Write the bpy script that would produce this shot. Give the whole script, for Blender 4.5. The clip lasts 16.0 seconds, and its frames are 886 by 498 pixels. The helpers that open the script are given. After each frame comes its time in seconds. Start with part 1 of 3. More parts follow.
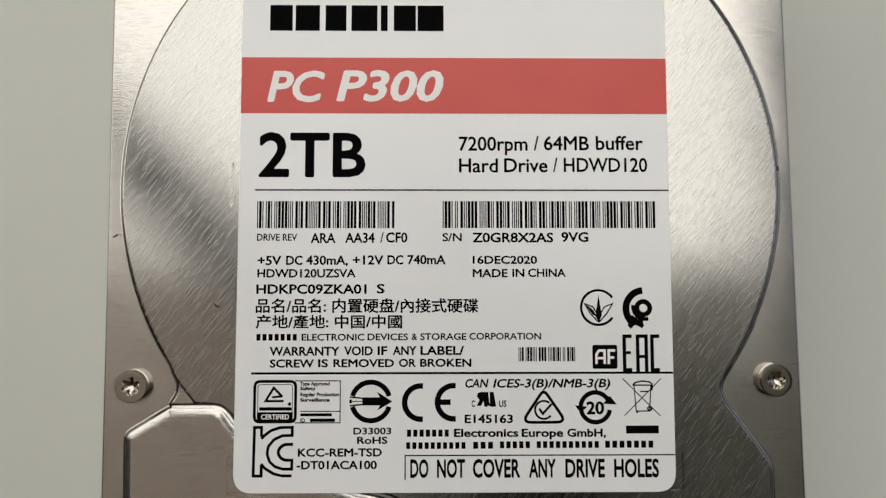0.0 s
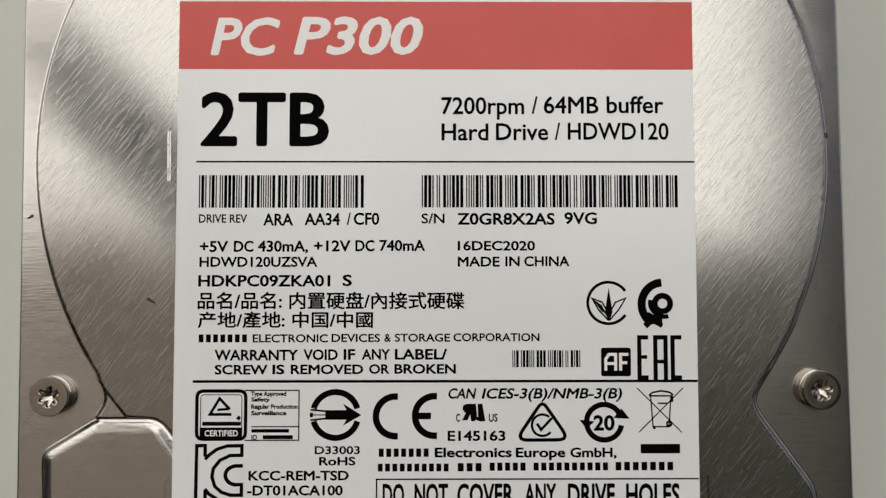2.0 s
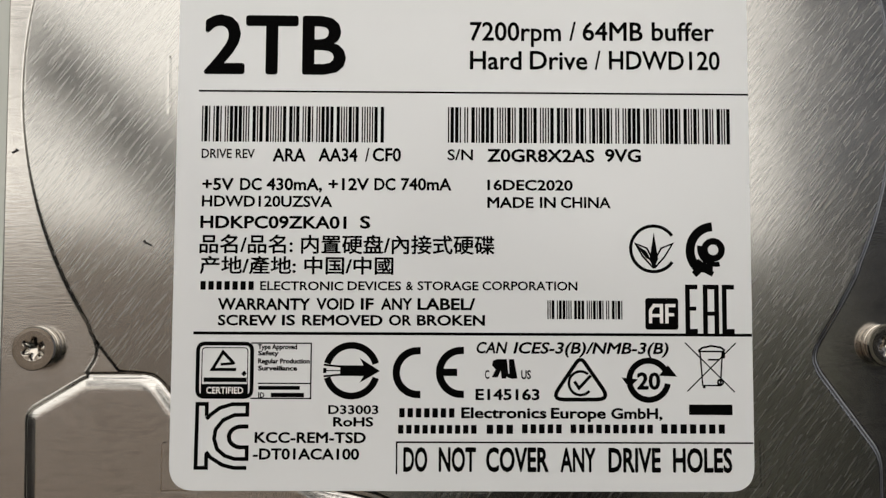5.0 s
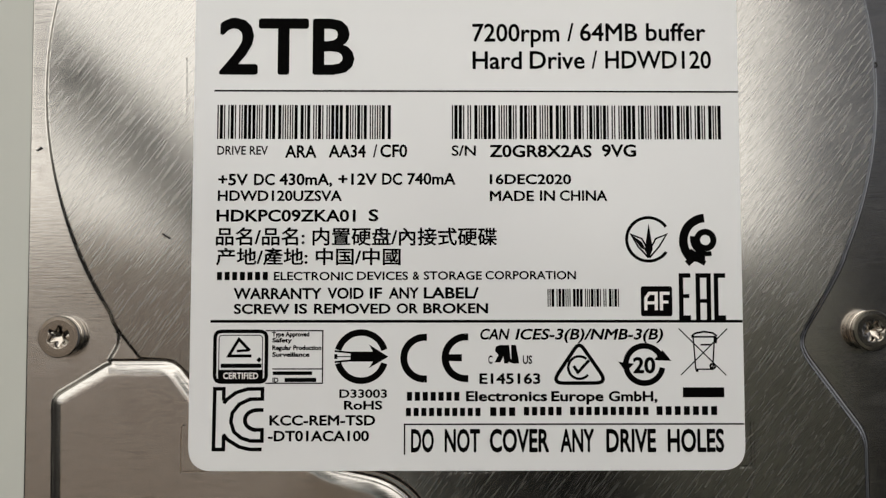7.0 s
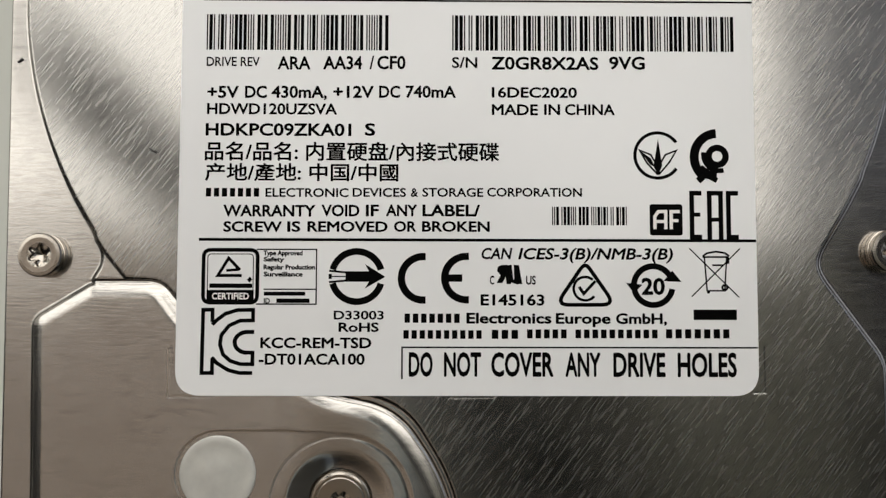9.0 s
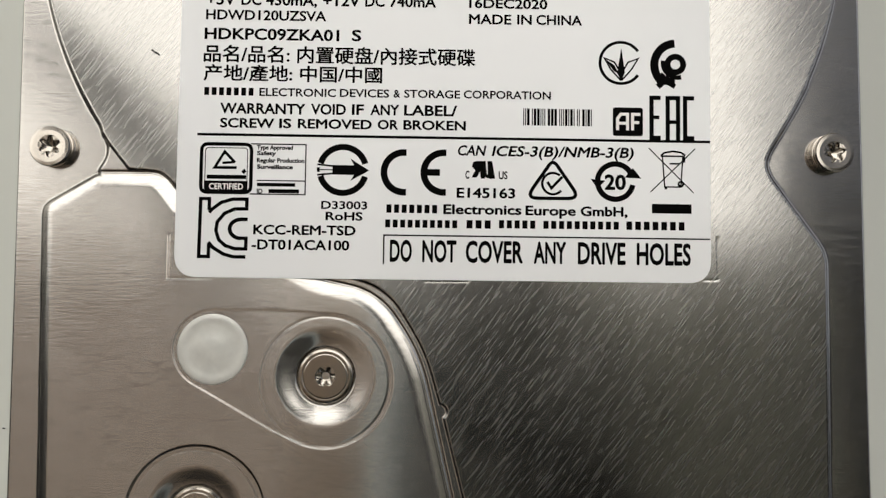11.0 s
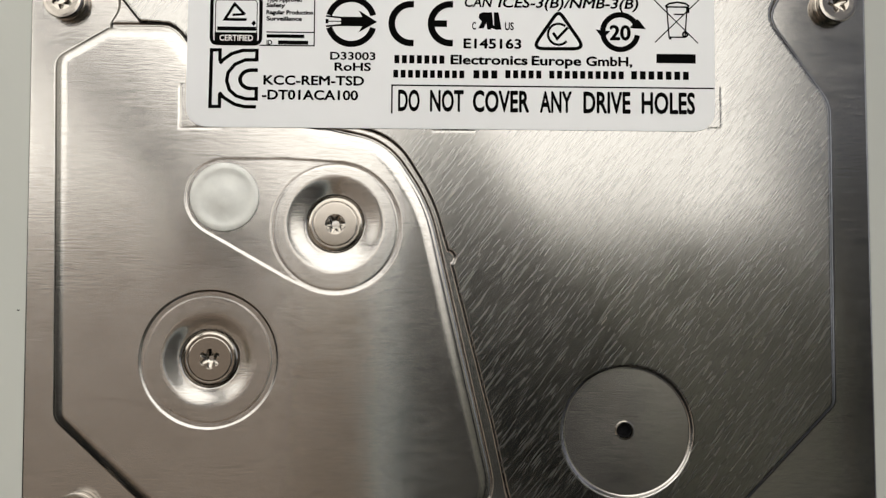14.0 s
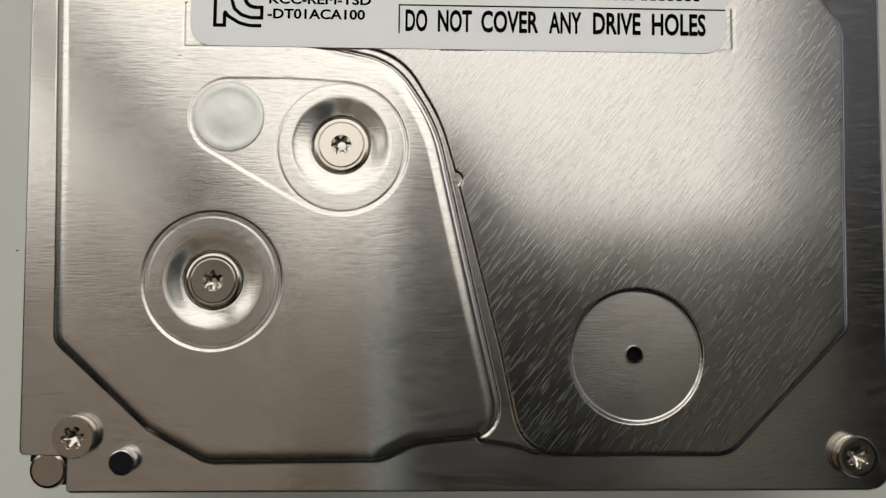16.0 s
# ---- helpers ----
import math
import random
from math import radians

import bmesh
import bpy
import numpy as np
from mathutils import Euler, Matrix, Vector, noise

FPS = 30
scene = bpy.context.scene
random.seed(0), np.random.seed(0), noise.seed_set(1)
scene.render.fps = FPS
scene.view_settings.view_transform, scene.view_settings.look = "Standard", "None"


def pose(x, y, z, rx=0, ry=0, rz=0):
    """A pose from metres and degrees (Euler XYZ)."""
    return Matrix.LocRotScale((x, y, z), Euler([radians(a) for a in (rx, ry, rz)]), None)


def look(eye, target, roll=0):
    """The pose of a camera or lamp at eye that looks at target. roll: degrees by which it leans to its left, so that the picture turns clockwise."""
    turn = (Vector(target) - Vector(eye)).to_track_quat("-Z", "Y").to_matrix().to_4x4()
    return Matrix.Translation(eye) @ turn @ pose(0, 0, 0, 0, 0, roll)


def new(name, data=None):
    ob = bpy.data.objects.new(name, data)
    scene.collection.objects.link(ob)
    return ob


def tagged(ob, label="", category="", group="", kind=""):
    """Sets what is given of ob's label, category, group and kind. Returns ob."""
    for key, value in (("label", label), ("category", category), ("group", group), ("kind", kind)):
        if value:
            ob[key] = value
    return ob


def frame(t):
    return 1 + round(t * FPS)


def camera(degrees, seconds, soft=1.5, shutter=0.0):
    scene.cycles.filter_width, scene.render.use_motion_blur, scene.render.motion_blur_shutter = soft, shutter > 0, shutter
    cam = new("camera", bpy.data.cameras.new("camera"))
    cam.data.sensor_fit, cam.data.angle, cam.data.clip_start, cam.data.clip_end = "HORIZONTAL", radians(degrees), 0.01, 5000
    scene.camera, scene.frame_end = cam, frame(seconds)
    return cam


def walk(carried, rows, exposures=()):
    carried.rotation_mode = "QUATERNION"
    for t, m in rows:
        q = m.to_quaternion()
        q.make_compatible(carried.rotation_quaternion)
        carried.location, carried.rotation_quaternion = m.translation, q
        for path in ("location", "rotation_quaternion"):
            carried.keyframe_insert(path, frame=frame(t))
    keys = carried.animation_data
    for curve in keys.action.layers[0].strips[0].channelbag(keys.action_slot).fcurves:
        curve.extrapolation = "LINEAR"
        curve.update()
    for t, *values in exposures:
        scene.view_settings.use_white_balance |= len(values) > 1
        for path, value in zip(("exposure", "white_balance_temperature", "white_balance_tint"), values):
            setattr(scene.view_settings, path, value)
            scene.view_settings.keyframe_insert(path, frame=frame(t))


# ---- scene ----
cam = camera(66.0, 16.0, soft=1.32)
# seconds, eye (m), turn about x, y, z (degrees); the lens looks down on the table
PATH = [
    (0.0, -0.00270, 0.00601, 0.12632, 4.166, -0.659, -0.546),
    (0.5, -0.00269, 0.00657, 0.12527, 4.079, -0.876, -0.622),
    (1.0, -0.00163, 0.00538, 0.11841, 3.584, -0.539, -0.556),
    (1.5, -0.00071, 0.00642, 0.11180, 2.715, -0.309, -0.513),
    (2.0, 0.00056, 0.00765, 0.10969, 2.481, -0.317, -0.528),
    (2.5, 0.00038, 0.00662, 0.10876, 2.537, -0.339, -0.435),
    (3.0, -0.00176, 0.00720, 0.10559, 2.580, -0.334, -0.504),
    (3.5, -0.00148, 0.00734, 0.10209, 2.300, -0.266, -0.521),
    (4.0, -0.00175, 0.00325, 0.10014, 2.550, -0.492, -0.190),
    (6.5, -0.00372, 0.00008, 0.10473, 2.890, -0.503, -0.415),
    (7.0, -0.00328, -0.00014, 0.10513, 2.707, -0.442, -0.491),
    (7.5, -0.00167, -0.00073, 0.10534, 3.219, -0.416, -0.511),
    (8.0, -0.00095, -0.00392, 0.10433, 3.361, -0.166, -0.558),
    (8.5, -0.00178, -0.00589, 0.10303, 3.050, -0.165, -0.441),
    (9.0, -0.00335, -0.00940, 0.10115, 2.825, -0.504, -0.372),
    (9.5, -0.00280, -0.01355, 0.10131, 2.531, -0.569, -0.335),
    (10.0, -0.00150, -0.01656, 0.10357, 2.972, -0.743, -0.020),
    (12.5, -0.00223, -0.02865, 0.10873, 2.255, -1.033, 0.256),
    (13.0, -0.00301, -0.03047, 0.10930, 2.123, -0.716, 0.147),
    (13.5, -0.00274, -0.03351, 0.10767, 1.817, -0.701, 0.111),
    (14.0, -0.00216, -0.03907, 0.10760, 2.121, -0.737, -0.097),
    (14.5, -0.00272, -0.04315, 0.10808, 2.548, -0.690, -0.089),
    (15.0, -0.00311, -0.04619, 0.10614, 2.529, -0.831, -0.092),
    (15.5, -0.00306, -0.04689, 0.10642, 2.572, -0.840, -0.162),
    (16.0, -0.00332, -0.04880, 0.10602, 2.500, -0.968, 0.096),
]
walk(cam, [(t, pose(x, y, z, rx, ry, rz)) for t, x, y, z, rx, ry, rz in PATH],
     exposures=[(0.0, -0.13), (4.0, -0.15), (8.5, -0.10), (10.0, 0.02), (12.5, 0.08), (14.5, 0.0), (16.0, -0.22)])

MM = 0.001
TAU = 2 * math.pi

# ---- world and light: an unseen room made up for light and reflections ----
world = bpy.data.worlds.new("sky")
scene.world = world
world.use_nodes = True
wn = world.node_tree.nodes
sky = wn.new("ShaderNodeTexSky")
sky.sky_type = "NISHITA"
sky.sun_disc = False
sky.sun_elevation, sky.sun_rotation = radians(40), radians(20)
wn["Background"].inputs["Strength"].default_value = 0.08
world.node_tree.links.new(sky.outputs["Color"], wn["Background"].inputs["Color"])

CEIL = 1.50                       # ceiling over the table top
WIN_Y0, WIN_Y1, WIN_W, WIN_E = 0.08, 1.75, -1.85, 0.79
# Window assumed from the bright reflections; nothing of it is in view.
lamp = bpy.data.lights.new("roof_window_light", "AREA")
lamp.shape, lamp.size, lamp.size_y = "RECTANGLE", WIN_E - WIN_W, WIN_Y1 - WIN_Y0
lamp.energy = 36.0
lamp.color = (1.0, 0.96, 0.87)
lamp_ob = new("roof_window_light", lamp)
# Added blue fill lamp, hung free under the ceiling for bluish edge reflections.
blue_fill = bpy.data.lights.new("blue_fill_light", "AREA")
blue_fill.shape, blue_fill.size, blue_fill.size_y = "RECTANGLE", 1.2, 0.9
blue_fill.energy = 1.8
blue_fill.color = (0.84, 0.89, 1.0)
blue_fill_ob = new("blue_fill_light", blue_fill)
blue_fill_ob.matrix_world = look((1.62, 0.35, 1.12), (0.0, 0.0, 0.0))
# Narrow lamp added to draw the pale stripe mirrored in the cover.
stripe_lamp = bpy.data.lights.new("stripe_reflection_light", "AREA")
stripe_lamp.shape, stripe_lamp.size, stripe_lamp.size_y = "RECTANGLE", 0.052, 1.2
stripe_lamp.energy = 0.085
stripe_lamp.color = (0.97, 1.0, 0.74)
stripe_lamp_ob = new("stripe_reflection_light", stripe_lamp)
stripe_lamp_ob.matrix_world = pose(-0.116, -0.56, CEIL + 0.02)
# brown fill lamp added overhead, to brighten the brown mirrored in the steel
brown_fill = bpy.data.lights.new("brown_fill_light", "AREA")
brown_fill.shape, brown_fill.size, brown_fill.size_y = "RECTANGLE", 1.03, 0.74
brown_fill.energy = 0.72
brown_fill.color = (1.0, 0.69, 0.27)
brown_fill_ob = new("brown_fill_light", brown_fill)
brown_fill_ob.matrix_world = pose(-0.835, -0.35, CEIL + 0.02)
lamp_ob.matrix_world = pose((WIN_W + WIN_E) / 2, (WIN_Y0 + WIN_Y1) / 2, CEIL + 0.02)


# ---- materials ----
def material(name, color, rough=0.5, metal=0.0):
    m = bpy.data.materials.new(name)
    m.use_nodes = True
    b = m.node_tree.nodes["Principled BSDF"]
    b.inputs["Base Color"].default_value = (*color, 1)
    b.inputs["Roughness"].default_value = rough
    b.inputs["Metallic"].default_value = metal
    return m, m.node_tree, b


def noise_node(nt, scale, rot=0.0, detail=3.0, rough=0.55):
    """Noise in object metres; scale per axis in cells a metre, turned by rot degrees in the plane."""
    tc = nt.nodes.new("ShaderNodeTexCoord")
    turn = nt.nodes.new("ShaderNodeMapping")
    turn.inputs["Rotation"].default_value = (0, 0, radians(rot))
    size = nt.nodes.new("ShaderNodeMapping")
    size.inputs["Scale"].default_value = scale
    n = nt.nodes.new("ShaderNodeTexNoise")
    n.inputs["Scale"].default_value = 1.0
    n.inputs["Detail"].default_value = detail
    n.inputs["Roughness"].default_value = rough
    nt.links.new(tc.outputs["Object"], turn.inputs["Vector"])
    nt.links.new(turn.outputs["Vector"], size.inputs["Vector"])
    nt.links.new(size.outputs["Vector"], n.inputs["Vector"])
    return n.outputs["Fac"]


def ramp(nt, fac, lo, hi, a, b):
    r = nt.nodes.new("ShaderNodeMapRange")
    for k, v in (("From Min", lo), ("From Max", hi), ("To Min", a), ("To Max", b)):
        r.inputs[k].default_value = v
    nt.links.new(fac, r.inputs["Value"])
    return r.outputs["Result"]


def tint(nt, fac, lo, hi, c0, c1):
    r = nt.nodes.new("ShaderNodeValToRGB")
    e = r.color_ramp.elements
    e[0].position, e[0].color = lo, (*c0, 1)
    e[1].position, e[1].color = hi, (*c1, 1)
    nt.links.new(fac, r.inputs["Fac"])
    return r.outputs["Color"]


def bump(nt, b, height, distance, before=None):
    n = nt.nodes.new("ShaderNodeBump")
    n.inputs["Distance"].default_value = distance
    nt.links.new(height, n.inputs["Height"])
    if before:
        nt.links.new(before, n.inputs["Normal"])
    nt.links.new(n.outputs["Normal"], b.inputs["Normal"])
    return n.outputs["Normal"]


def brushed(name, color, gloss, worn_gloss, rot, along, across, depth, aniso, stroke_tone, matt):
    """Brushed steel: crisp strokes at rot degrees to the drive's width, the gloss drawn out across them, over a slow stain."""
    m, nt, b = material(name, color, gloss, 1.0)
    strokes = noise_node(nt, (along, across, 60), -rot, 1.5, 0.5)
    fine = noise_node(nt, (along * 2.1, across * 2.3, 90), -rot + 2.5, 2.0, 0.6)
    stain = noise_node(nt, (70, 70, 70), 0, 4.0)
    patches = noise_node(nt, (along * 0.7, across * 0.12, 60), -rot, 2.0)
    mixed = nt.nodes.new("ShaderNodeMath")
    mixed.operation = "ADD"
    nt.links.new(ramp(nt, strokes, 0.38, 0.62, gloss, worn_gloss), mixed.inputs[0])
    nt.links.new(ramp(nt, stain, 0.3, 0.7, -0.02, 0.03), mixed.inputs[1])
    nt.links.new(mixed.outputs[0], b.inputs["Roughness"])
    # Strokes' shading is also painted into the colour, beside gloss and bumps.
    nt.links.new(tint(nt, strokes, 0.36, 0.45, tuple(v * stroke_tone for v in color), color), b.inputs["Base Color"])
    tangent = nt.nodes.new("ShaderNodeTangent")
    tangent.direction_type = "UV_MAP"
    nt.links.new(tangent.outputs["Tangent"], b.inputs["Tangent"])
    b.inputs["Anisotropic"].default_value = aniso
    b.inputs["Anisotropic Rotation"].default_value = ((rot + 90) % 360) / 360
    # strokes lie in bunches, deeper in some places than in others
    deep = nt.nodes.new("ShaderNodeMath")
    deep.operation = "MULTIPLY"
    nt.links.new(ramp(nt, strokes, 0.30, 0.70, 0.0, 1.0), deep.inputs[0])
    nt.links.new(ramp(nt, patches, 0.35, 0.65, 0.45, 1.0), deep.inputs[1])
    first = bump(nt, b, deep.outputs[0], depth)
    bump(nt, b, fine, depth * 0.35, first)
    # the open scratches scatter light widely
    rough = nt.nodes.new("ShaderNodeBsdfPrincipled")
    rough.inputs["Base Color"].default_value = (*color, 1.0)
    rough.inputs["Metallic"].default_value = 1.0
    rough.inputs["Roughness"].default_value = 0.38
    both = nt.nodes.new("ShaderNodeMixShader")
    nt.links.new(ramp(nt, strokes, 0.47, 0.65, 0.0, matt), both.inputs[0])
    nt.links.new(b.outputs[0], both.inputs[1])
    nt.links.new(rough.outputs[0], both.inputs[2])
    out = [n for n in nt.nodes if n.type == "OUTPUT_MATERIAL"][0]
    nt.links.new(both.outputs[0], out.inputs["Surface"])
    return m


# One sheet; slanting colour darkened, level lightened, to balance how each reflects light.
steel_flat = brushed("brushed_steel_level", (0.475, 0.452, 0.424), 0.165, 0.185, 0, 560, 4800, 4.8e-6, 0.8, 0.86, 0.12)
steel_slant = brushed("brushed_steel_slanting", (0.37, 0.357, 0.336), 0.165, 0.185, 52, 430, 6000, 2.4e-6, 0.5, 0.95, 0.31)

screw_steel, nt_, b_ = material("screw_steel", (0.40, 0.365, 0.322), 0.16, 1.0)
bump(nt_, b_, noise_node(nt_, (2500, 2500, 2500)), 2e-6)
bright_steel, nt_, b_ = material("bright_steel", (0.75, 0.73, 0.70), 0.15, 1.0)
bump(nt_, b_, noise_node(nt_, (1500, 1500, 1500)), 4e-6)
cast, nt_, b_ = material("cast_aluminium", (0.42, 0.42, 0.42), 0.45, 1.0)
bump(nt_, b_, noise_node(nt_, (1800, 1800, 1800)), 2e-5)
# Black that stands for shade in holes and gaps; also the stud's core.
black_hole, nt_, b_ = material("hole_and_core_black", (0.005, 0.005, 0.006), 0.7)
b_.inputs["Specular IOR Level"].default_value = 0.15
bump(nt_, b_, noise_node(nt_, (2500, 2500, 2500)), 1e-5)

paper, nt_, b_ = material("label_film", (0.79, 0.79, 0.79), 0.25)
nt_.links.new(tint(nt_, noise_node(nt_, (60, 60, 60)), 0.3, 0.7, (0.79, 0.79, 0.79), (0.81, 0.81, 0.81)), b_.inputs["Base Color"])
b_.inputs["Specular IOR Level"].default_value = 0.75
bump(nt_, b_, noise_node(nt_, (90, 90, 90), 0, 2.0), 4e-5)
red_ink, nt_, b_ = material("red_ink", (0.60, 0.042, 0.026), 0.34)
nt_.links.new(tint(nt_, noise_node(nt_, (140, 140, 140)), 0.3, 0.7, (0.585, 0.040, 0.025), (0.62, 0.046, 0.030)), b_.inputs["Base Color"])
bump(nt_, b_, noise_node(nt_, (90, 90, 90), 0, 2.0), 4e-5)
black_ink, nt_, b_ = material("black_ink", (0.012, 0.012, 0.013), 0.42)
nt_.links.new(tint(nt_, noise_node(nt_, (4000, 4000, 4000)), 0.3, 0.8, (0.0015, 0.0015, 0.0015), (0.003, 0.003, 0.003)), b_.inputs["Base Color"])
b_.inputs["Specular IOR Level"].default_value = 0.01
white_ink, nt_, b_ = material("white_ink", (0.88, 0.85, 0.83), 0.4)
INK = {"k": black_ink, "w": white_ink, "r": red_ink}

sticker_film, nt_, b_ = material("milky_film", (0.62, 0.62, 0.59), 0.36, 0.5)
nt_.links.new(tint(nt_, noise_node(nt_, (420, 420, 420), 0, 4.0), 0.3, 0.7, (0.56, 0.56, 0.53), (0.66, 0.66, 0.62)), b_.inputs["Base Color"])
bump(nt_, b_, noise_node(nt_, (700, 700, 700)), 8e-6)
lint_grey, nt_, b_ = material("lint", (0.02, 0.018, 0.016), 0.9)

table_white, nt_, b_ = material("table_laminate", (0.62, 0.61, 0.575), 0.5)
nt_.links.new(tint(nt_, noise_node(nt_, (9, 9, 9), 0, 5.0), 0.3, 0.7, (0.550, 0.558, 0.510), (0.590, 0.598, 0.550)), b_.inputs["Base Color"])
bump(nt_, b_, noise_node(nt_, (900, 900, 900)), 2e-5)
# Tones of the unseen room, set by what the steel must reflect.
wall_paint, nt_, b_ = material("wall_paint", (0.80, 0.79, 0.75), 0.8)
bump(nt_, b_, noise_node(nt_, (120, 120, 120)), 3e-4)
reflector_brown, nt_, b_ = material("brown_reflector", (0.88, 0.65, 0.50), 0.6)
nt_.links.new(tint(nt_, noise_node(nt_, (6, 60, 6)), 0.3, 0.7, (0.88, 0.66, 0.51), (0.95, 0.73, 0.58)), b_.inputs["Base Color"])
dark_paint, nt_, b_ = material("dark_paint", (0.045, 0.045, 0.05), 0.8)
bump(nt_, b_, noise_node(nt_, (120, 120, 120)), 3e-4)
grey_wall, nt_, b_ = material("grey_wall_paint", (0.42, 0.45, 0.55), 0.8)
bump(nt_, b_, noise_node(nt_, (120, 120, 120)), 3e-4)
grey_paint, nt_, b_ = material("grey_paint", (0.55, 0.54, 0.45), 0.8)
bump(nt_, b_, noise_node(nt_, (120, 120, 120)), 3e-4)
black_paint, nt_, b_ = material("black_paint", (0.012, 0.012, 0.012), 0.8)
bump(nt_, b_, noise_node(nt_, (120, 120, 120)), 3e-4)
slate_paint, nt_, b_ = material("slate_paint", (0.13, 0.13, 0.115), 0.8)
bump(nt_, b_, noise_node(nt_, (120, 120, 120)), 3e-4)
floor_bounce, nt_, b_ = material("floor_bounce", (0.48, 0.39, 0.30), 0.5)
nt_.links.new(tint(nt_, noise_node(nt_, (4, 50, 4)), 0.3, 0.7, (0.42, 0.34, 0.26), (0.52, 0.43, 0.33)), b_.inputs["Base Color"])


# ---- mesh helpers ----
def mesh_of(name, bm, mat, smooth=False):
    me = bpy.data.meshes.new(name)
    bm.to_mesh(me)
    bm.free()
    me.materials.append(mat)
    if smooth:
        me.polygons.foreach_set("use_smooth", [True] * len(me.polygons))
    return me


def part(name, bm, mat, parent=None, label="", smooth=False, at=None):
    ob = new(name, mesh_of(name, bm, mat, smooth))
    if parent is not None:
        ob.parent = parent
    if at is not None:
        ob.matrix_basis = at
    if label:
        ob["label"] = label
    return ob


def slab(x0, x1, y0, y1, z0, z1, bevel=0.0):
    bm = bmesh.new()
    bmesh.ops.create_cube(bm, size=1.0)
    for v in bm.verts:
        v.co = Vector((x0 + (v.co.x + 0.5) * (x1 - x0), y0 + (v.co.y + 0.5) * (y1 - y0), z0 + (v.co.z + 0.5) * (z1 - z0)))
    if bevel:
        bmesh.ops.bevel(bm, geom=bm.edges[:], offset=bevel, segments=2, affect="EDGES", profile=0.5)
    return bm


def rounded(corners, n=8):
    """Outline through corners (x, y, radius), each corner rounded off."""
    out = []
    k = len(corners)
    for i, (x, y, r) in enumerate(corners):
        p = np.array((x, y))
        a, b = np.array(corners[i - 1][:2]) - p, np.array(corners[(i + 1) % k][:2]) - p
        la, lb = np.hypot(*a), np.hypot(*b)
        if r <= 0:
            out.append(tuple(p))
            continue
        half = 0.5 * math.acos(max(-1.0, min(1.0, float(a @ b / la / lb))))
        d = min(r / math.tan(half), 0.48 * la, 0.48 * lb)
        s, e = p + a / la * d, p + b / lb * d
        for j in range(n + 1):
            u = j / n
            out.append(tuple((1 - u) ** 2 * s + 2 * u * (1 - u) * p + u * u * e))
    return out


def extruded(outline, z0, z1, bevel=0.0):
    """A plate with that outline (metres), its upper rim bevelled."""
    bm = bmesh.new()
    low = [bm.verts.new((x, y, z0)) for x, y in outline]
    f = bm.faces.new(low)
    f.normal_update()
    if f.normal.z > 0:
        f.normal_flip()
    top = bmesh.ops.extrude_face_region(bm, geom=[f], use_keep_orig=True)
    new_verts = [g for g in top["geom"] if isinstance(g, bmesh.types.BMVert)]
    for v in new_verts:
        v.co.z = z1
    bmesh.ops.recalc_face_normals(bm, faces=bm.faces[:])
    if bevel:
        rim = [e for e in bm.edges if all(abs(v.co.z - z1) < 1e-9 for v in e.verts)]
        bmesh.ops.bevel(bm, geom=rim, offset=bevel, segments=2, affect="EDGES", profile=0.5)
    return bm


def lathe(profile, seg=48, star=None):
    """A turned solid from (radius, height) pairs; star(angle) shapes the pairs marked with a third value."""
    bm = bmesh.new()
    rings = []
    for row in profile:
        r, z, use = (*row, 0) if len(row) == 2 else row
        ring_ = []
        for i in range(seg):
            a = TAU * i / seg
            q = r * (star(a) if use else 1.0)
            ring_.append(bm.verts.new((q * math.cos(a), q * math.sin(a), z)))
        rings.append(ring_)
    for lo, hi in zip(rings, rings[1:]):
        for i in range(seg):
            bm.faces.new((lo[i], lo[(i + 1) % seg], hi[(i + 1) % seg], hi[i]))
    bm.faces.new(rings[-1])
    bm.faces.new(list(reversed(rings[0])))
    bmesh.ops.recalc_face_normals(bm, faces=bm.faces[:])
    return bm


# ---- the table, and an unseen room toned for the steel's reflections ----
def structure(name, bm, mat, label, category):
    return tagged(part(name, bm, mat), label, category, kind="structure")


structure("table_top", slab(-1.5, 1.5, -1.1, 1.3, -0.03, 0.0, 0.002), table_white, "pale grey laminate table top under the drive", "table top")
# Unseen floor, made pale to bounce light up to the ceiling.
structure("floor", slab(-2.0, 2.0, -2.0, 2.0, -0.80, -0.75), floor_bounce, "unseen floor, added pale brown for bounce light", "floor")
# Unseen walls, each dark or light for the cover edges that mirror it.
for i, (x0, x1, y0, y1) in enumerate(((-2.1, -2.0, -2.1, 0.12), (2.0, 2.1, -2.1, 2.1), (-2.0, 2.0, 2.0, 2.1), (-2.0, 2.0, -2.1, -2.0), (-2.1, -2.0, 0.12, 2.1))):
    structure(("wall_west", "wall_east", "wall_north", "wall_south", "wall_west_far")[i], slab(x0, x1, y0, y1, -0.80, CEIL), (dark_paint, grey_wall, wall_paint, black_paint, wall_paint)[i], "unseen room wall, toned for the reflections in the steel", "wall")
# Unseen ceiling pieces, each added to put one tone into the reflections.
structure("reflection_dark_west", slab(-2.0, -1.35, -2.0, WIN_Y0, CEIL, CEIL + 0.1), dark_paint, "unseen dark piece added for dark west edge reflections", "ceiling")
structure("reflection_brown", slab(-0.32, -0.152, -1.05, WIN_Y0 - 0.06, CEIL, CEIL + 0.1), reflector_brown, "unseen brown piece added for the brown reflection", "ceiling")
structure("reflection_brown_edge", slab(-1.35, -0.152, WIN_Y0 - 0.06, WIN_Y0, CEIL, CEIL + 0.1), reflector_brown, "unseen brown bar added between the two reflected lamps", "ceiling")
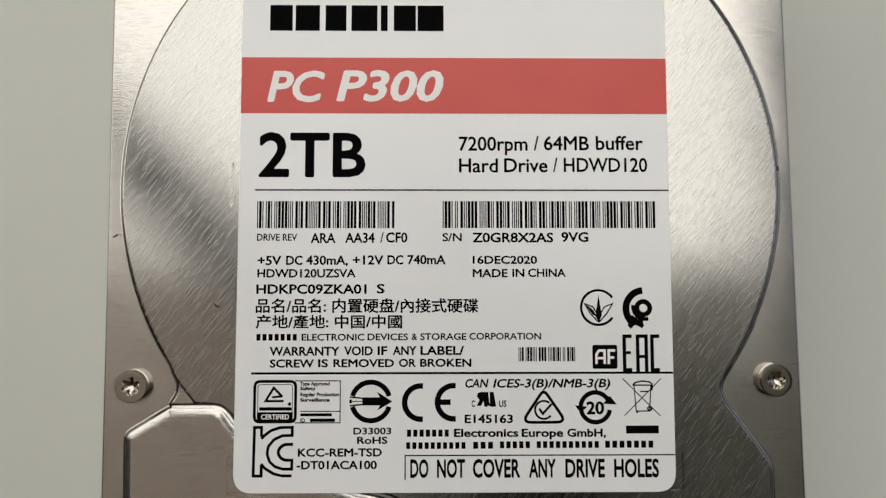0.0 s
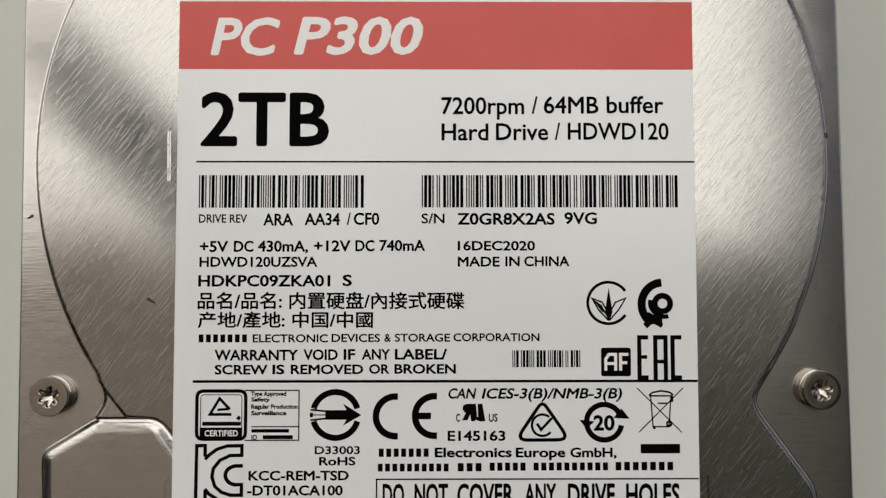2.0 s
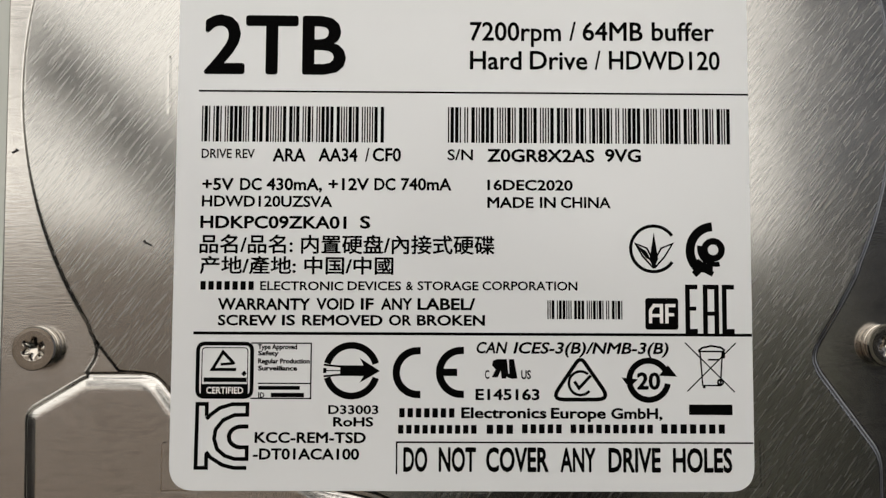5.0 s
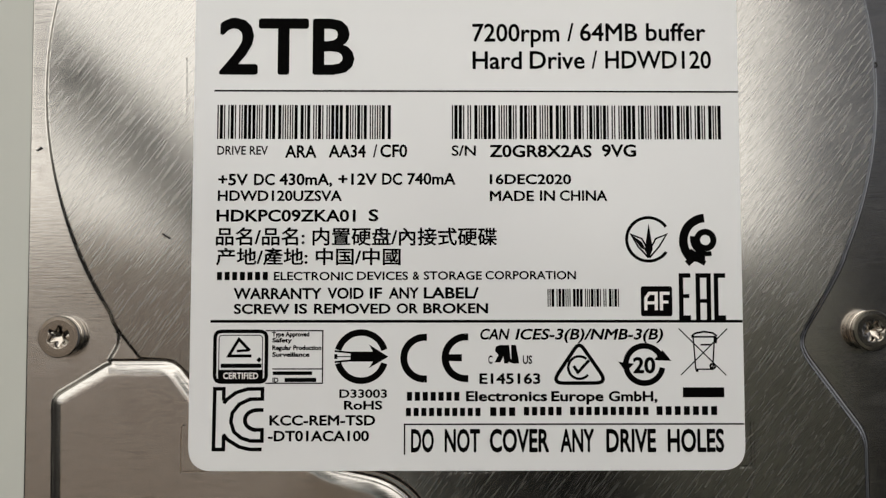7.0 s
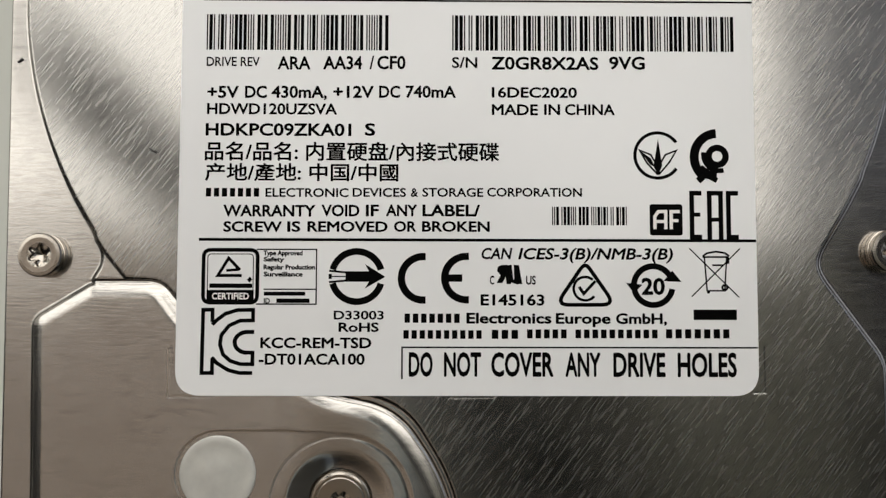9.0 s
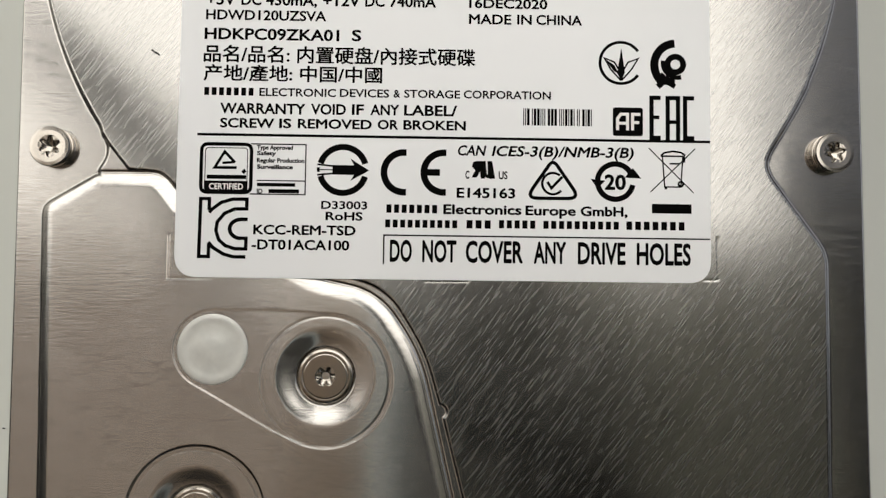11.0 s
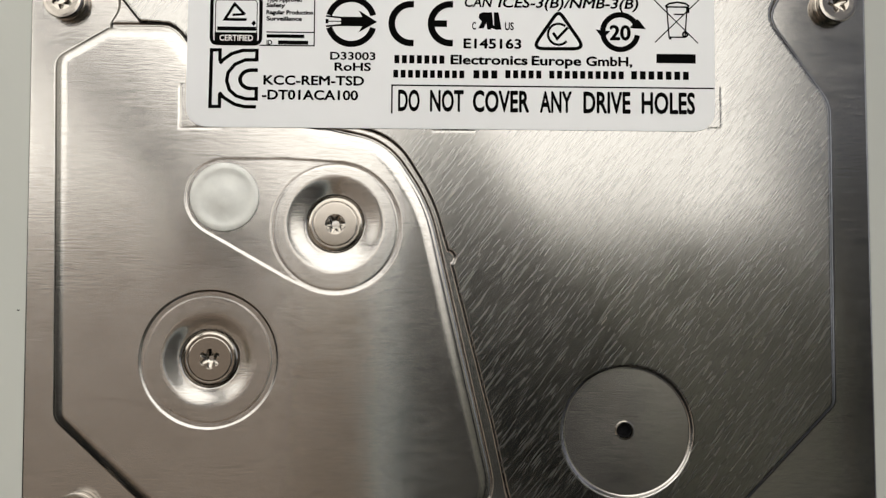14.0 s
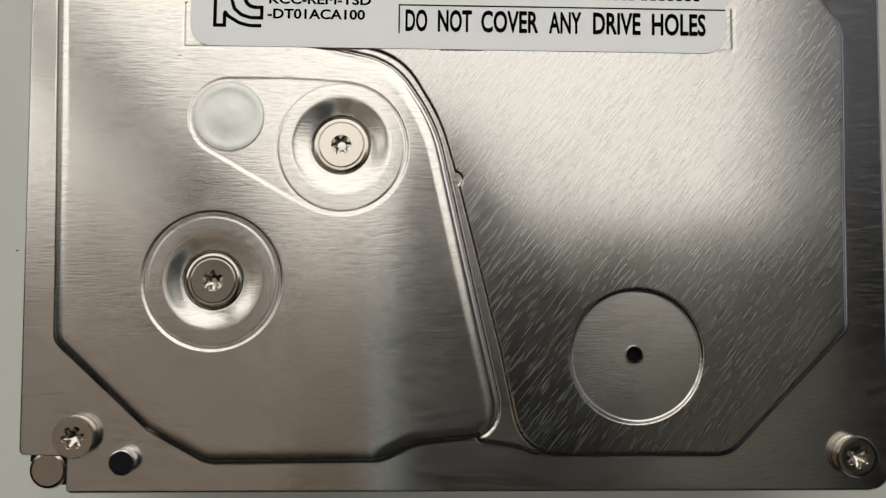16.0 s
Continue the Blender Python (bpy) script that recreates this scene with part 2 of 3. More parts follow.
structure("reflection_brown_south", slab(-1.35, -0.32, -1.05, -0.72, CEIL, CEIL + 0.1), reflector_brown, "unseen brown piece added to dim the brown reflection", "ceiling")
structure("reflection_black_south", slab(-1.35, -0.152, -2.0, -1.05, CEIL, CEIL + 0.1), black_paint, "unseen black piece added to darken south edge reflections", "ceiling")
structure("reflection_grey", slab(-0.080, 0.93, -2.0, WIN_Y0, CEIL, CEIL + 0.1), grey_paint, "unseen grey piece added for the grey plate reflection", "ceiling")
structure("reflection_dark_east", slab(0.93, 2.0, -2.0, WIN_Y0, CEIL, CEIL + 0.1), dark_paint, "unseen dark piece added to darken the right flange reflection", "ceiling")
structure("ceiling_north", slab(-2.0, 2.0, WIN_Y1, 2.0, CEIL, CEIL + 0.1), wall_paint, "unseen light ceiling beyond the assumed roof window", "ceiling")
structure("ceiling_west", slab(-2.0, WIN_W, WIN_Y0, WIN_Y1, CEIL, CEIL + 0.1), wall_paint, "unseen light ceiling beside the assumed roof window", "ceiling")
structure("reflection_blue_east", slab(WIN_E, 2.0, WIN_Y0, WIN_Y1, CEIL, CEIL + 0.1), grey_wall, "unseen blue-grey piece added for the bluish flange reflection", "ceiling")
# Added, unseen: blocks light where something dark overhead mirrors in the plate.
shade_bm = extruded([(-0.078, 0.33), (0.06, 0.33), (0.21, 0.08), (0.48, -0.27), (0.48, -1.95), (-0.078, -1.95)], CEIL - 0.025, CEIL - 0.002)
structure("reflection_shade_panel", shade_bm, slate_paint, "unseen slate panel added to darken the plate reflection", "ceiling")
# Added, unseen: makes the dark slanting band in the plate's reflection.
band_bm = extruded([(-0.078, -0.231), (0.039, -0.109), (0.809, -0.859), (0.691, -0.981)], CEIL - 0.06, CEIL - 0.03)
structure("reflection_black_band", band_bm, black_paint, "unseen black board added for the dark band in the reflection", "ceiling")
# Strip added out of view to brown the left flange's reflection.
structure("reflection_brown_strip", slab(-1.2, -0.70, 0.06, 0.14, CEIL - 0.014, CEIL - 0.002), reflector_brown, "unseen brown strip added to brown the flange reflection", "ceiling")
# Wedge added out of view; cuts the lamp's corner to darken the right flange.
wedge_bm = extruded([(0.60, WIN_Y0 - 0.04), (1.5, WIN_Y0 - 0.04), (1.5, 0.40)], CEIL - 0.012, CEIL - 0.002)
structure("reflection_dark_wedge", wedge_bm, dark_paint, "unseen dark wedge added to darken the flange reflection", "ceiling")
# Unseen bar added before the lamp for the dark diagonal mirrored in the disc.
dark_bar_bm = slab(-0.42, 0.42, -0.085, 0.085, CEIL - 0.08, CEIL + 0.01, 0.004)
beam = structure("reflection_dark_bar", dark_bar_bm, dark_paint, "unseen dark bar added for the diagonal band in the reflection", "beam")
beam.matrix_basis = pose(-0.66, 0.31, 0, 0, 0, -44)

# ---- the hard drive ----
drive = new("hard_drive")
tagged(drive, "silver desktop hard drive lying label up on the table", "hard drive")
HALF_X, HALF_Y = 50.8, 73.5
FLANGE, SHELF, TOP = 25.6, 26.15, 26.39          # heights of the cover's levels, mm

base_outline = rounded([(-51.0, -68.5, 0.5), (-45.9, -69.2, 1.0), (-45.4, -73.45, 0.5), (48.0, -73.45, 1.5), (50.8, -71.2, 1.5), (50.8, 73.45, 2.5), (-51.0, 73.45, 2.5)])
part("base", extruded([(x * MM, y * MM) for x, y in base_outline], 0.0, 24.0 * MM, 0.0004), cast, drive, "cast aluminium base of the drive")
lug = lathe([(2.25 * MM, 2 * MM), (2.25 * MM, 24.25 * MM), (2.1 * MM, 24.55 * MM), (1.8 * MM, 24.65 * MM)], 40)
part("corner_lug", lug, screw_steel, drive, "round cast lug in the cut corner", smooth=False, at=pose(-48.05 * MM, -71.2 * MM, 0))
# Black block stands in for the shade in the gap behind the lug.
gap_bm = extruded([(x * MM, y * MM) for x, y in ((-50.3, -68.0), (-45.0, -68.0), (-45.0, -73.0), (-46.6, -73.0), (-48.0, -71.0), (-50.3, -70.3))], 20 * MM, 24.2 * MM)
part("corner_gap_shade", gap_bm, black_hole, drive, "black filler standing for the shade behind the corner lug")


def smooth_step(d, width):
    """1 inside (d < -width), 0 outside (d > 0), smooth between."""
    u = np.clip(-d / width, 0, 1)
    return u * u * (3 - 2 * u)


def rolled(d, width):
    """Like smooth_step, with a crisp foot and a wide rounded shoulder."""
    u = np.clip(-d / width, 0, 1)
    return np.sin(u * math.pi / 2)


def outline_distance(X, Y, outline):
    """Signed distance to a closed outline, minus inside."""
    P = np.array(outline)
    Q = np.roll(P, -1, axis=0)
    best = np.full(X.shape, 1e9)
    inside = np.zeros(X.shape, bool)
    for (ax, ay), (bx, by) in zip(P, Q):
        ex, ey = bx - ax, by - ay
        wx, wy = X - ax, Y - ay
        s = np.clip((wx * ex + wy * ey) / (ex * ex + ey * ey + 1e-12), 0, 1)
        best = np.minimum(best, (wx - s * ex) ** 2 + (wy - s * ey) ** 2)
        if by != ay:
            inside ^= ((ay > Y) != (by > Y)) & (X < ex * (Y - ay) / ey + ax)
    return np.where(inside, -1, 1) * np.sqrt(best)


def soft_min(a, b, k):
    h = np.clip(0.5 + 0.5 * (b - a) / k, 0, 1)
    return b * (1 - h) + a * h - k * h * (1 - h)


def line_distance(X, Y, a, b):
    ex, ey = b[0] - a[0], b[1] - a[1]
    s = np.clip(((X - a[0]) * ex + (Y - a[1]) * ey) / (ex * ex + ey * ey), 0, 1)
    return np.hypot(X - a[0] - s * ex, Y - a[1] - s * ey)


DISC = (-0.1, 22.9, 48.8)
PLATE = rounded([(-37.3, -8.5, 0.5), (-33.8, -9.0, 2.0), (-30.6, -12.0, 3), (-14.0, -20.9, 8), (-6.9, -22.7, 20), (-2.4, -30.2, 20),
                 (-0.4, -37.2, 0), (4.6, -57.2, 10), (7.1, -69.2, 6.0), (31.6, -69.3, 4.0), (45.7, -54.7, 1.5), (46.0, -18.3, 5.0), (38.1, -7.3, 4.5), (43.6, 2.0, 0), (30, 30, 0), (-30, 20, 0), (-40.6, -4.4, 0)])
ACTUATOR = rounded([(-47.7, -12.9, 2.0), (-47.1, -56.1, 2.0), (-36.2, -66.3, 8), (-29.3, -70.1, 4), (-9.3, -70.0, 6), (-5.0, -68.0, 6), (5.3, -67.0, 9.0),
                    (-2.9, -30.6, 20), (-7.8, -23.2, 20), (-15.2, -21.6, 8), (-30.8, -12.8, 3), (-33.6, -9.15, 3), (-41.3, -9.1, 2.0)])
GROOVE = rounded([(-40.9, -4.0, 0.5), (-39.9, -6.6, 3), (-41.5, -9.2, 0.8), (-30, -15, 0), (-12, -24, 0), (-4, -34, 0), (0, -50, 0), (2.0, -67.6, 1), (6.5, -68.3, 2), (10, -69.5, 1), (8, -60, 0), (0, -34, 0), (-4, -25, 0), (-10, -20, 0), (-30, -8, 0)])
DIMPLE_A, DIMPLE_B, DOT, VENT = (-14.0, -33.05), (-28.8, -49.05), (-27.1, -29.85), (20.65, -57.75)
RING_A = (-13.95, -33.5)
COINED = (((-32.5, -16.4), (-32.5, -21.5)), ((-32.6, -21.55), (-27.4, -21.55)), ((-2.3, -21.9), (2.8, -21.9)), ((32.55, -16.5), (32.55, -21.5)), ((30.9, -21.6), (32.5, -21.6)), ((-32.45, 26.0), (-32.45, 20.1)))


def cover_height(X, Y):
    """Height of the pressed cover over its flange, and where the slantingly brushed plate lies."""
    disc = np.maximum(np.hypot(X - DISC[0], Y - DISC[1]) - DISC[2], -8.6 - Y)
    plate = soft_min(disc, outline_distance(X, Y, PLATE), 1.2)
    # small tab that bites into the plate's edge
    plate = np.maximum(plate, 0.75 - np.hypot(X + 0.6, Y + 37.1))
    act = outline_distance(X, Y, ACTUATOR)
    shelf = np.minimum(plate, outline_distance(X, Y, GROOVE))
    z = FLANGE + (SHELF - FLANGE) * smooth_step(shelf - 0.20, 0.60)
    z = z + (TOP - SHELF) * smooth_step(plate + 0.02, 0.32)
    z = np.maximum(z, FLANGE + (TOP + 0.02 - FLANGE) * (0.58 * smooth_step(act - 0.1, 0.52) + 0.42 * rolled(act, 1.8)))
    # sharp crease between the actuator field and the shelf beside it
    z = z - 0.20 * np.exp(-((act - 0.10) / 0.14) ** 2) * smooth_step(outline_distance(X, Y, GROOVE) - 0.5, 1.0)
    # drop-shaped and round coined fields
    drop = np.full(X.shape, -1e9)
    for i in range(96):
        c, s = math.cos(TAU * i / 96), math.sin(TAU * i / 96)
        reach = max(DOT[0] * c + DOT[1] * s + 4.75, RING_A[0] * c + RING_A[1] * s + 8.0)
        drop = np.maximum(drop, X * c + Y * s - reach)
    z = z - 0.045 * smooth_step(drop, 0.26)
    for cx, cy in (DIMPLE_A, DIMPLE_B):
        r = np.hypot(X - cx, Y - cy)
        if (cx, cy) == DIMPLE_B:
            z = z - 0.13 * smooth_step(r - 8.2, 0.22)
        ring = np.hypot(X - RING_A[0], Y - RING_A[1]) if (cx, cy) == DIMPLE_A else r
        z = z - 0.03 * np.exp(-((ring - 7.5) / 0.10) ** 2)
        u = np.clip((6.0 - r) / 2.8, 0, 1)
        z = z - 0.44 * u * u * (3 - 2 * u) - 0.5 * smooth_step(r - 3.46, 0.13)
    r = np.hypot(X - VENT[0], Y - VENT[1])
    z = z - 0.32 * smooth_step(r - 7.95, 0.42)
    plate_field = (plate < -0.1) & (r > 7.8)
    for a, b in COINED:
        z = z - 0.05 * smooth_step(line_distance(X, Y, a, b) - 0.13, 0.14)
    # a faint unevenness of the sheet
    z = z + 0.006 * np.sin(X * 0.19 + 1.3) * np.sin(Y * 0.16 + 0.4) + 0.004 * np.sin(X * 0.43 + Y * 0.31)
    return z, plate_field


def side_limits(y):
    """Left and right ends of the cover at y, with its rounded corners and the cut corner."""
    left, right = -50.75, 50.7
    d = 73.45 - y
    if d < 2.5:
        left += 2.5 - math.sqrt(max(0, 6.25 - (2.5 - d) ** 2))
        right -= 2.5 - math.sqrt(max(0, 6.25 - (2.5 - d) ** 2))
    d = y + 73.45
    if d < 2.6:
        right -= 2.6 - math.sqrt(max(0, 6.76 - (2.6 - d) ** 2))
    if y < -68.4:
        u = min(1.0, (-68.4 - y) / 0.75)
        left = -50.75 + 0.75 * (1 - math.sqrt(1 - u * u)) if u < 1 else -45.3
        if d < 0.5:
            left += 0.5 - math.sqrt(max(0, 0.25 - (0.5 - d) ** 2))
    return left, right


def cover_mesh():
    ys = np.concatenate([np.arange(-73.45, -66.0, 0.2), np.arange(-66.0, -22.0, 0.12), np.arange(-22.0, -2.0, 0.13), np.arange(-2.0, 73.3, 0.24), [73.45]])
    us = np.concatenate([np.arange(-50.5, -40.0, 0.15), np.arange(-40.0, -10.0, 0.12), np.arange(-10.0, 6.0, 0.08), np.arange(6.0, 12.0, 0.18), np.arange(12.0, 30.0, 0.13), np.arange(30.0, 50.51, 0.2)])
    X = np.zeros((len(ys), len(us)))
    Y = np.repeat(ys[:, None], len(us), 1)
    for i, y in enumerate(ys):
        lo, hi = side_limits(float(y))
        row = us.copy()
        a = row < -40.0
        row[a] = -40.0 + (row[a] + 40.0) * (lo + 40.0) / (us[0] + 40.0)
        b = row > 40.0
        row[b] = 40.0 + (row[b] - 40.0) * (hi - 40.0) / (us[-1] - 40.0)
        X[i] = row
    Z, field = cover_height(X, Y)
    ny, nx = X.shape
    verts = np.stack([X, Y, Z], -1).reshape(-1, 3)
    idx = np.arange(ny * nx).reshape(ny, nx)
    faces = np.stack([idx[:-1, :-1], idx[:-1, 1:], idx[1:, 1:], idx[1:, :-1]], -1).reshape(-1, 4)
    slot = field[:-1, :-1].reshape(-1).astype(np.int32)
    keep = np.hypot(X - 20.45, Y + 57.65)[:-1, :-1].reshape(-1) > 0.98
    faces, slot = faces[keep], slot[keep]
    # folded rim down to the base
    rim = np.concatenate([idx[0, :], idx[1:, -1], idx[-1, -2::-1], idx[-2:0:-1, 0]])
    low1, low2 = verts[rim].copy(), verts[rim].copy()
    out = np.sign(low1[:, :2]) * 0.14
    low1[:, 2] -= 0.15
    low1[:, :2] += out
    low2[:, 2] = 23.95
    low2[:, :2] += out
    n0, k = len(verts), len(rim)
    verts = np.concatenate([verts, low1, low2])
    a, b = rim, np.roll(rim, -1)
    c, d = n0 + np.arange(k), n0 + np.roll(np.arange(k), -1)
    e, f = c + k, d + k
    faces = np.concatenate([faces, np.stack([a, c, d, b], -1), np.stack([c, e, f, d], -1)])
    slot = np.concatenate([slot, np.zeros(2 * k, np.int32)])
    me = bpy.data.meshes.new("top_cover")
    me.vertices.add(len(verts))
    me.vertices.foreach_set("co", (verts * MM).ravel())
    me.loops.add(faces.size)
    me.loops.foreach_set("vertex_index", faces.ravel())
    me.polygons.add(len(faces))
    me.polygons.foreach_set("loop_start", np.arange(0, faces.size, 4))
    uv = me.uv_layers.new(name="sheet")
    uv.data.foreach_set("uv", (verts[faces.ravel()][:, :2] * 0.01 + 0.5).ravel())
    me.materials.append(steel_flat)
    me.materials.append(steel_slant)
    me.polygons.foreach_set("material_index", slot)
    me.polygons.foreach_set("use_smooth", np.ones(len(faces), bool))
    me.update()
    me.validate()
    return me


cover = new("top_cover", cover_mesh())
cover.parent = drive
cover["label"] = "pressed brushed steel cover with raised fields"


def torx(a):
    """Outline of a six-lobed socket."""
    return 0.82 + 0.18 * math.cos(6 * a)


def screw(name, x, y, z, r, h, label, turn=0.0, mat=screw_steel, tall=True):
    """Button screw with a six-lobed socket; z is the height of its seat."""
    prof = [(r * 0.98, 0.0), (r, 0.1 * h), (r, 0.45 * h), (r * 0.93, 0.5 * h), (r * 0.93, 0.58 * h), (r, 0.63 * h), (r, 0.88 * h), (r * 0.95, h),
            (r * 0.80, h + 0.02), (1.34, h + 0.01), (1.30, h - 0.03, 1), (1.22, h - 0.40, 1), (0.62, h - 0.62), (0.05, h - 0.85)]
    if not tall:
        prof = [(r, 0.0), (r, 0.70 * h), (r - 0.06, 0.82 * h), (r - 0.20, 0.92 * h), (r - 0.42, 0.97 * h), (r - 0.58, 0.97 * h), (r - 0.64, 0.93 * h), (r - 0.70, 0.93 * h), (r - 0.76, 0.98 * h), (r - 0.84, h),
                (1.22, h), (1.18, h - 0.03, 1), (1.10, h - 0.32, 1), (0.55, h - 0.50), (0.05, h - 0.75)]
    prof = [(p[0] * MM, p[1] * MM, *p[2:]) for p in prof]
    bm = lathe(prof, 72, torx)
    return part(name, bm, mat, drive, label, at=pose(x * MM, y * MM, z * MM, 0, 0, turn))


for x, y, turn in ((-46.48, -6.1, 25), (46.7, -6.25, 12), (-44.1, -66.95, 8), (46.1, -69.35, 33)):
    screw("cover_screw", x, y, FLANGE - 0.02, 2.38, 1.32, "steel cover screw with six-lobed socket", turn)
for (x, y), turn in ((DIMPLE_A, 4), (DIMPLE_B, 30)):
    screw("pivot_screw", x, y, 24.84, 3.34, 1.12, "flat steel screw sunk in a dimple", turn, tall=False)

# vent hole with its turned-up collar
collar = lathe([(1.14 * MM, -1.7 * MM), (1.14 * MM, 0.03 * MM), (1.06 * MM, 0.06 * MM), (0.92 * MM, 0.06 * MM), (0.86 * MM, -0.10 * MM), (0.86 * MM, -1.6 * MM)], 40)
vent = part("vent_hole", collar, screw_steel, drive, "small vent hole with bright rim", at=pose(20.45 * MM, -57.65 * MM, 26.08 * MM))
# Black cup puts the shade inside the hole into its colour.
part("vent_shade", lathe([(0.855 * MM, -1.5 * MM), (0.855 * MM, -0.35 * MM), (0.80 * MM, -0.38 * MM), (0.78 * MM, -1.3 * MM), (0.02 * MM, -1.35 * MM)], 32), black_hole, vent)
# threaded plug beside the cut corner
stud = [(1.45, 0), (1.48, 0.25), (1.38, 0.34), (1.48, 0.46), (1.48, 0.66), (1.38, 0.76), (1.48, 0.88), (1.48, 1.05), (1.42, 1.18), (1.36, 1.20), (1.34, 1.15)]
plug = part("threaded_plug", lathe([(r * MM, z * MM) for r, z in stud], 40), bright_steel, drive,
            "small threaded stud with dark core", at=pose(-38.6 * MM, -69.8 * MM, FLANGE * MM))
part("core", lathe([(1.33 * MM, 0), (1.33 * MM, 0.06 * MM), (1.1 * MM, 0.10 * MM)], 32), black_hole, plug, "black core", at=pose(0, 0, 1.15 * MM))
# round milky sticker
part("round_sticker", lathe([(4.12 * MM, 0), (4.12 * MM, 0.05 * MM), (4.0 * MM, 0.08 * MM), (3.35 * MM, 0.075 * MM), (3.1 * MM, 0.045 * MM), (2.7 * MM, 0.04 * MM), (1.9 * MM, 0.05 * MM), (1.3 * MM, 0.10 * MM), (0.9 * MM, 0.125 * MM), (0.1 * MM, 0.12 * MM)], 64), sticker_film, drive,
     "round milky film sticker", smooth=True, at=pose(DOT[0] * MM, DOT[1] * MM, (TOP - 0.035) * MM))

# ---- the label, turned a little on the cover ----
LABEL_TURN = -0.5
LX0, LX1, LY0, LY1 = -32.95, 30.55, -16.85, 66.0
THICK = 0.10


def on_label(x, y):
    a = radians(LABEL_TURN)
    x = x + 1.3
    return x * math.cos(a) - y * math.sin(a), x * math.sin(a) + y * math.cos(a) - 4.85


ox, oy = on_label(0, 0)
sheet = rounded([(LX0, LY0, 2.8), (LX1, LY0, 2.8), (LX1, LY1, 2.8), (LX0, LY1, 2.8)], 8)
label_ob = part("label", extruded([(x * MM, y * MM) for x, y in sheet], 0, THICK * MM, 0.00003), paper, drive, "white printed film label with a red band",
                at=pose(ox * MM, oy * MM, (TOP + 0.012) * MM, 0, 0, LABEL_TURN))


class Ink:
    """Flat printed shapes on the label, in millimetres."""

    def __init__(self, level=0):
        self.bm = bmesh.new()
        self.z = THICK + 0.012 + 0.02 * level

    def poly(self, pts):
        self.z += 0.0006
        f = self.bm.faces.new([self.bm.verts.new((x * MM, y * MM, self.z * MM)) for x, y in pts])
        f.normal_update()
        if f.normal.z < 0:
            f.normal_flip()

    def rect(self, x0, y0, x1, y1):
        self.poly([(x0, y0), (x1, y0), (x1, y1), (x0, y1)])

    def stroke(self, pts, w, closed=False):
        """A line of width w with mitred bends."""
        P = [np.array(p, float) for p in pts]
        n = len(P)
        L, R = [], []
        for i in range(n):
            a = P[i] - P[i - 1] if (i or closed) else P[1] - P[0]
            b = P[(i + 1) % n] - P[i] if (i < n - 1 or closed) else P[-1] - P[-2]
            a, b = a / np.hypot(*a), b / np.hypot(*b)
            t = a + b
            t = t / np.hypot(*t)
            m = np.array((-t[1], t[0]))
            k = w / 2 / max(0.4, float(m @ np.array((-a[1], a[0]))))
            L.append(P[i] + m * k)
            R.append(P[i] - m * k)
        self.z += 0.0006
        vl = [self.bm.verts.new((p[0] * MM, p[1] * MM, self.z * MM)) for p in L]
        vr = [self.bm.verts.new((p[0] * MM, p[1] * MM, self.z * MM)) for p in R]
        for i in range(n if closed else n - 1):
            j = (i + 1) % n
            f = self.bm.faces.new((vr[i], vr[j], vl[j], vl[i]))
            f.normal_update()
            if f.normal.z < 0:
                f.normal_flip()

    def arc(self, cx, cy, r, w, a0, a1, n=40, ry=None):
        ry = r if ry is None else ry
        closed = abs(a1 - a0) >= 360
        k = n if closed else n + 1
        self.stroke([(cx + r * math.cos(radians(a0 + (a1 - a0) * i / n)), cy + ry * math.sin(radians(a0 + (a1 - a0) * i / n))) for i in range(k)], w, closed)

    def done(self, name, ink, label=""):
        return part(name, self.bm, INK[ink], label_ob, label)


def glyphs(body, slant=0.0):
    """Mesh of a line in the built-in font, with its vertices as an array."""
    cu = bpy.data.curves.new("text_line", "FONT")
    cu.body, cu.shear, cu.resolution_u = body, slant, 3
    ob = bpy.data.objects.new("text_line", cu)
    scene.collection.objects.link(ob)
    bpy.context.view_layer.update()
    me = bpy.data.meshes.new_from_object(ob.evaluated_get(bpy.context.evaluated_depsgraph_get()))
    bpy.data.objects.remove(ob)
    co = np.zeros(len(me.vertices) * 3)
    me.vertices.foreach_get("co", co)
    return me, co.reshape(-1, 3)


CAP = glyphs("H")[1][:, 1].max()


def text(body, x0, y0, x1, y1, bold, slant, ink, level=0, fill=False):
    """A printed word from x0 to x1, its baseline at y0 and its capitals up to y1. Bold: struck again a little aside."""
    me, co = glyphs(body, slant)
    lo, hi = co.min(0), co.max(0)
    sx = (x1 - x0) / (hi[0] - lo[0] + 2 * bold)
    low, tall = (lo[1], hi[1] - lo[1]) if fill else (0.0, CAP)
    sy = (y1 - y0) / (tall + 2 * bold * (0 if fill else 1))
    polys = [tuple(p.vertices) for p in me.polygons]
    shifts = [(0, 0)] if bold <= 0 else [(0, 0)] + [(bold * math.cos(TAU * k / 8), bold * math.sin(TAU * k / 8)) for k in range(8)]
    verts, faces = [], []
    for k, (dx, dy) in enumerate(shifts):
        off = len(verts)
        for c in co:
            verts.append(((x0 + (c[0] + dx - lo[0] + bold) * sx) * MM, (y0 + (c[1] + dy - low + (0 if fill else bold)) * sy) * MM, (THICK + 0.02 + 0.02 * level + 0.0012 * k) * MM))
        faces += [tuple(v + off for v in p) for p in polys]
    out_me = bpy.data.meshes.new("text_line")
    out_me.from_pydata(verts, [], faces)
    out_me.materials.append(INK[ink])
    out = new("text_line", out_me)
    out.parent = label_ob
    return out


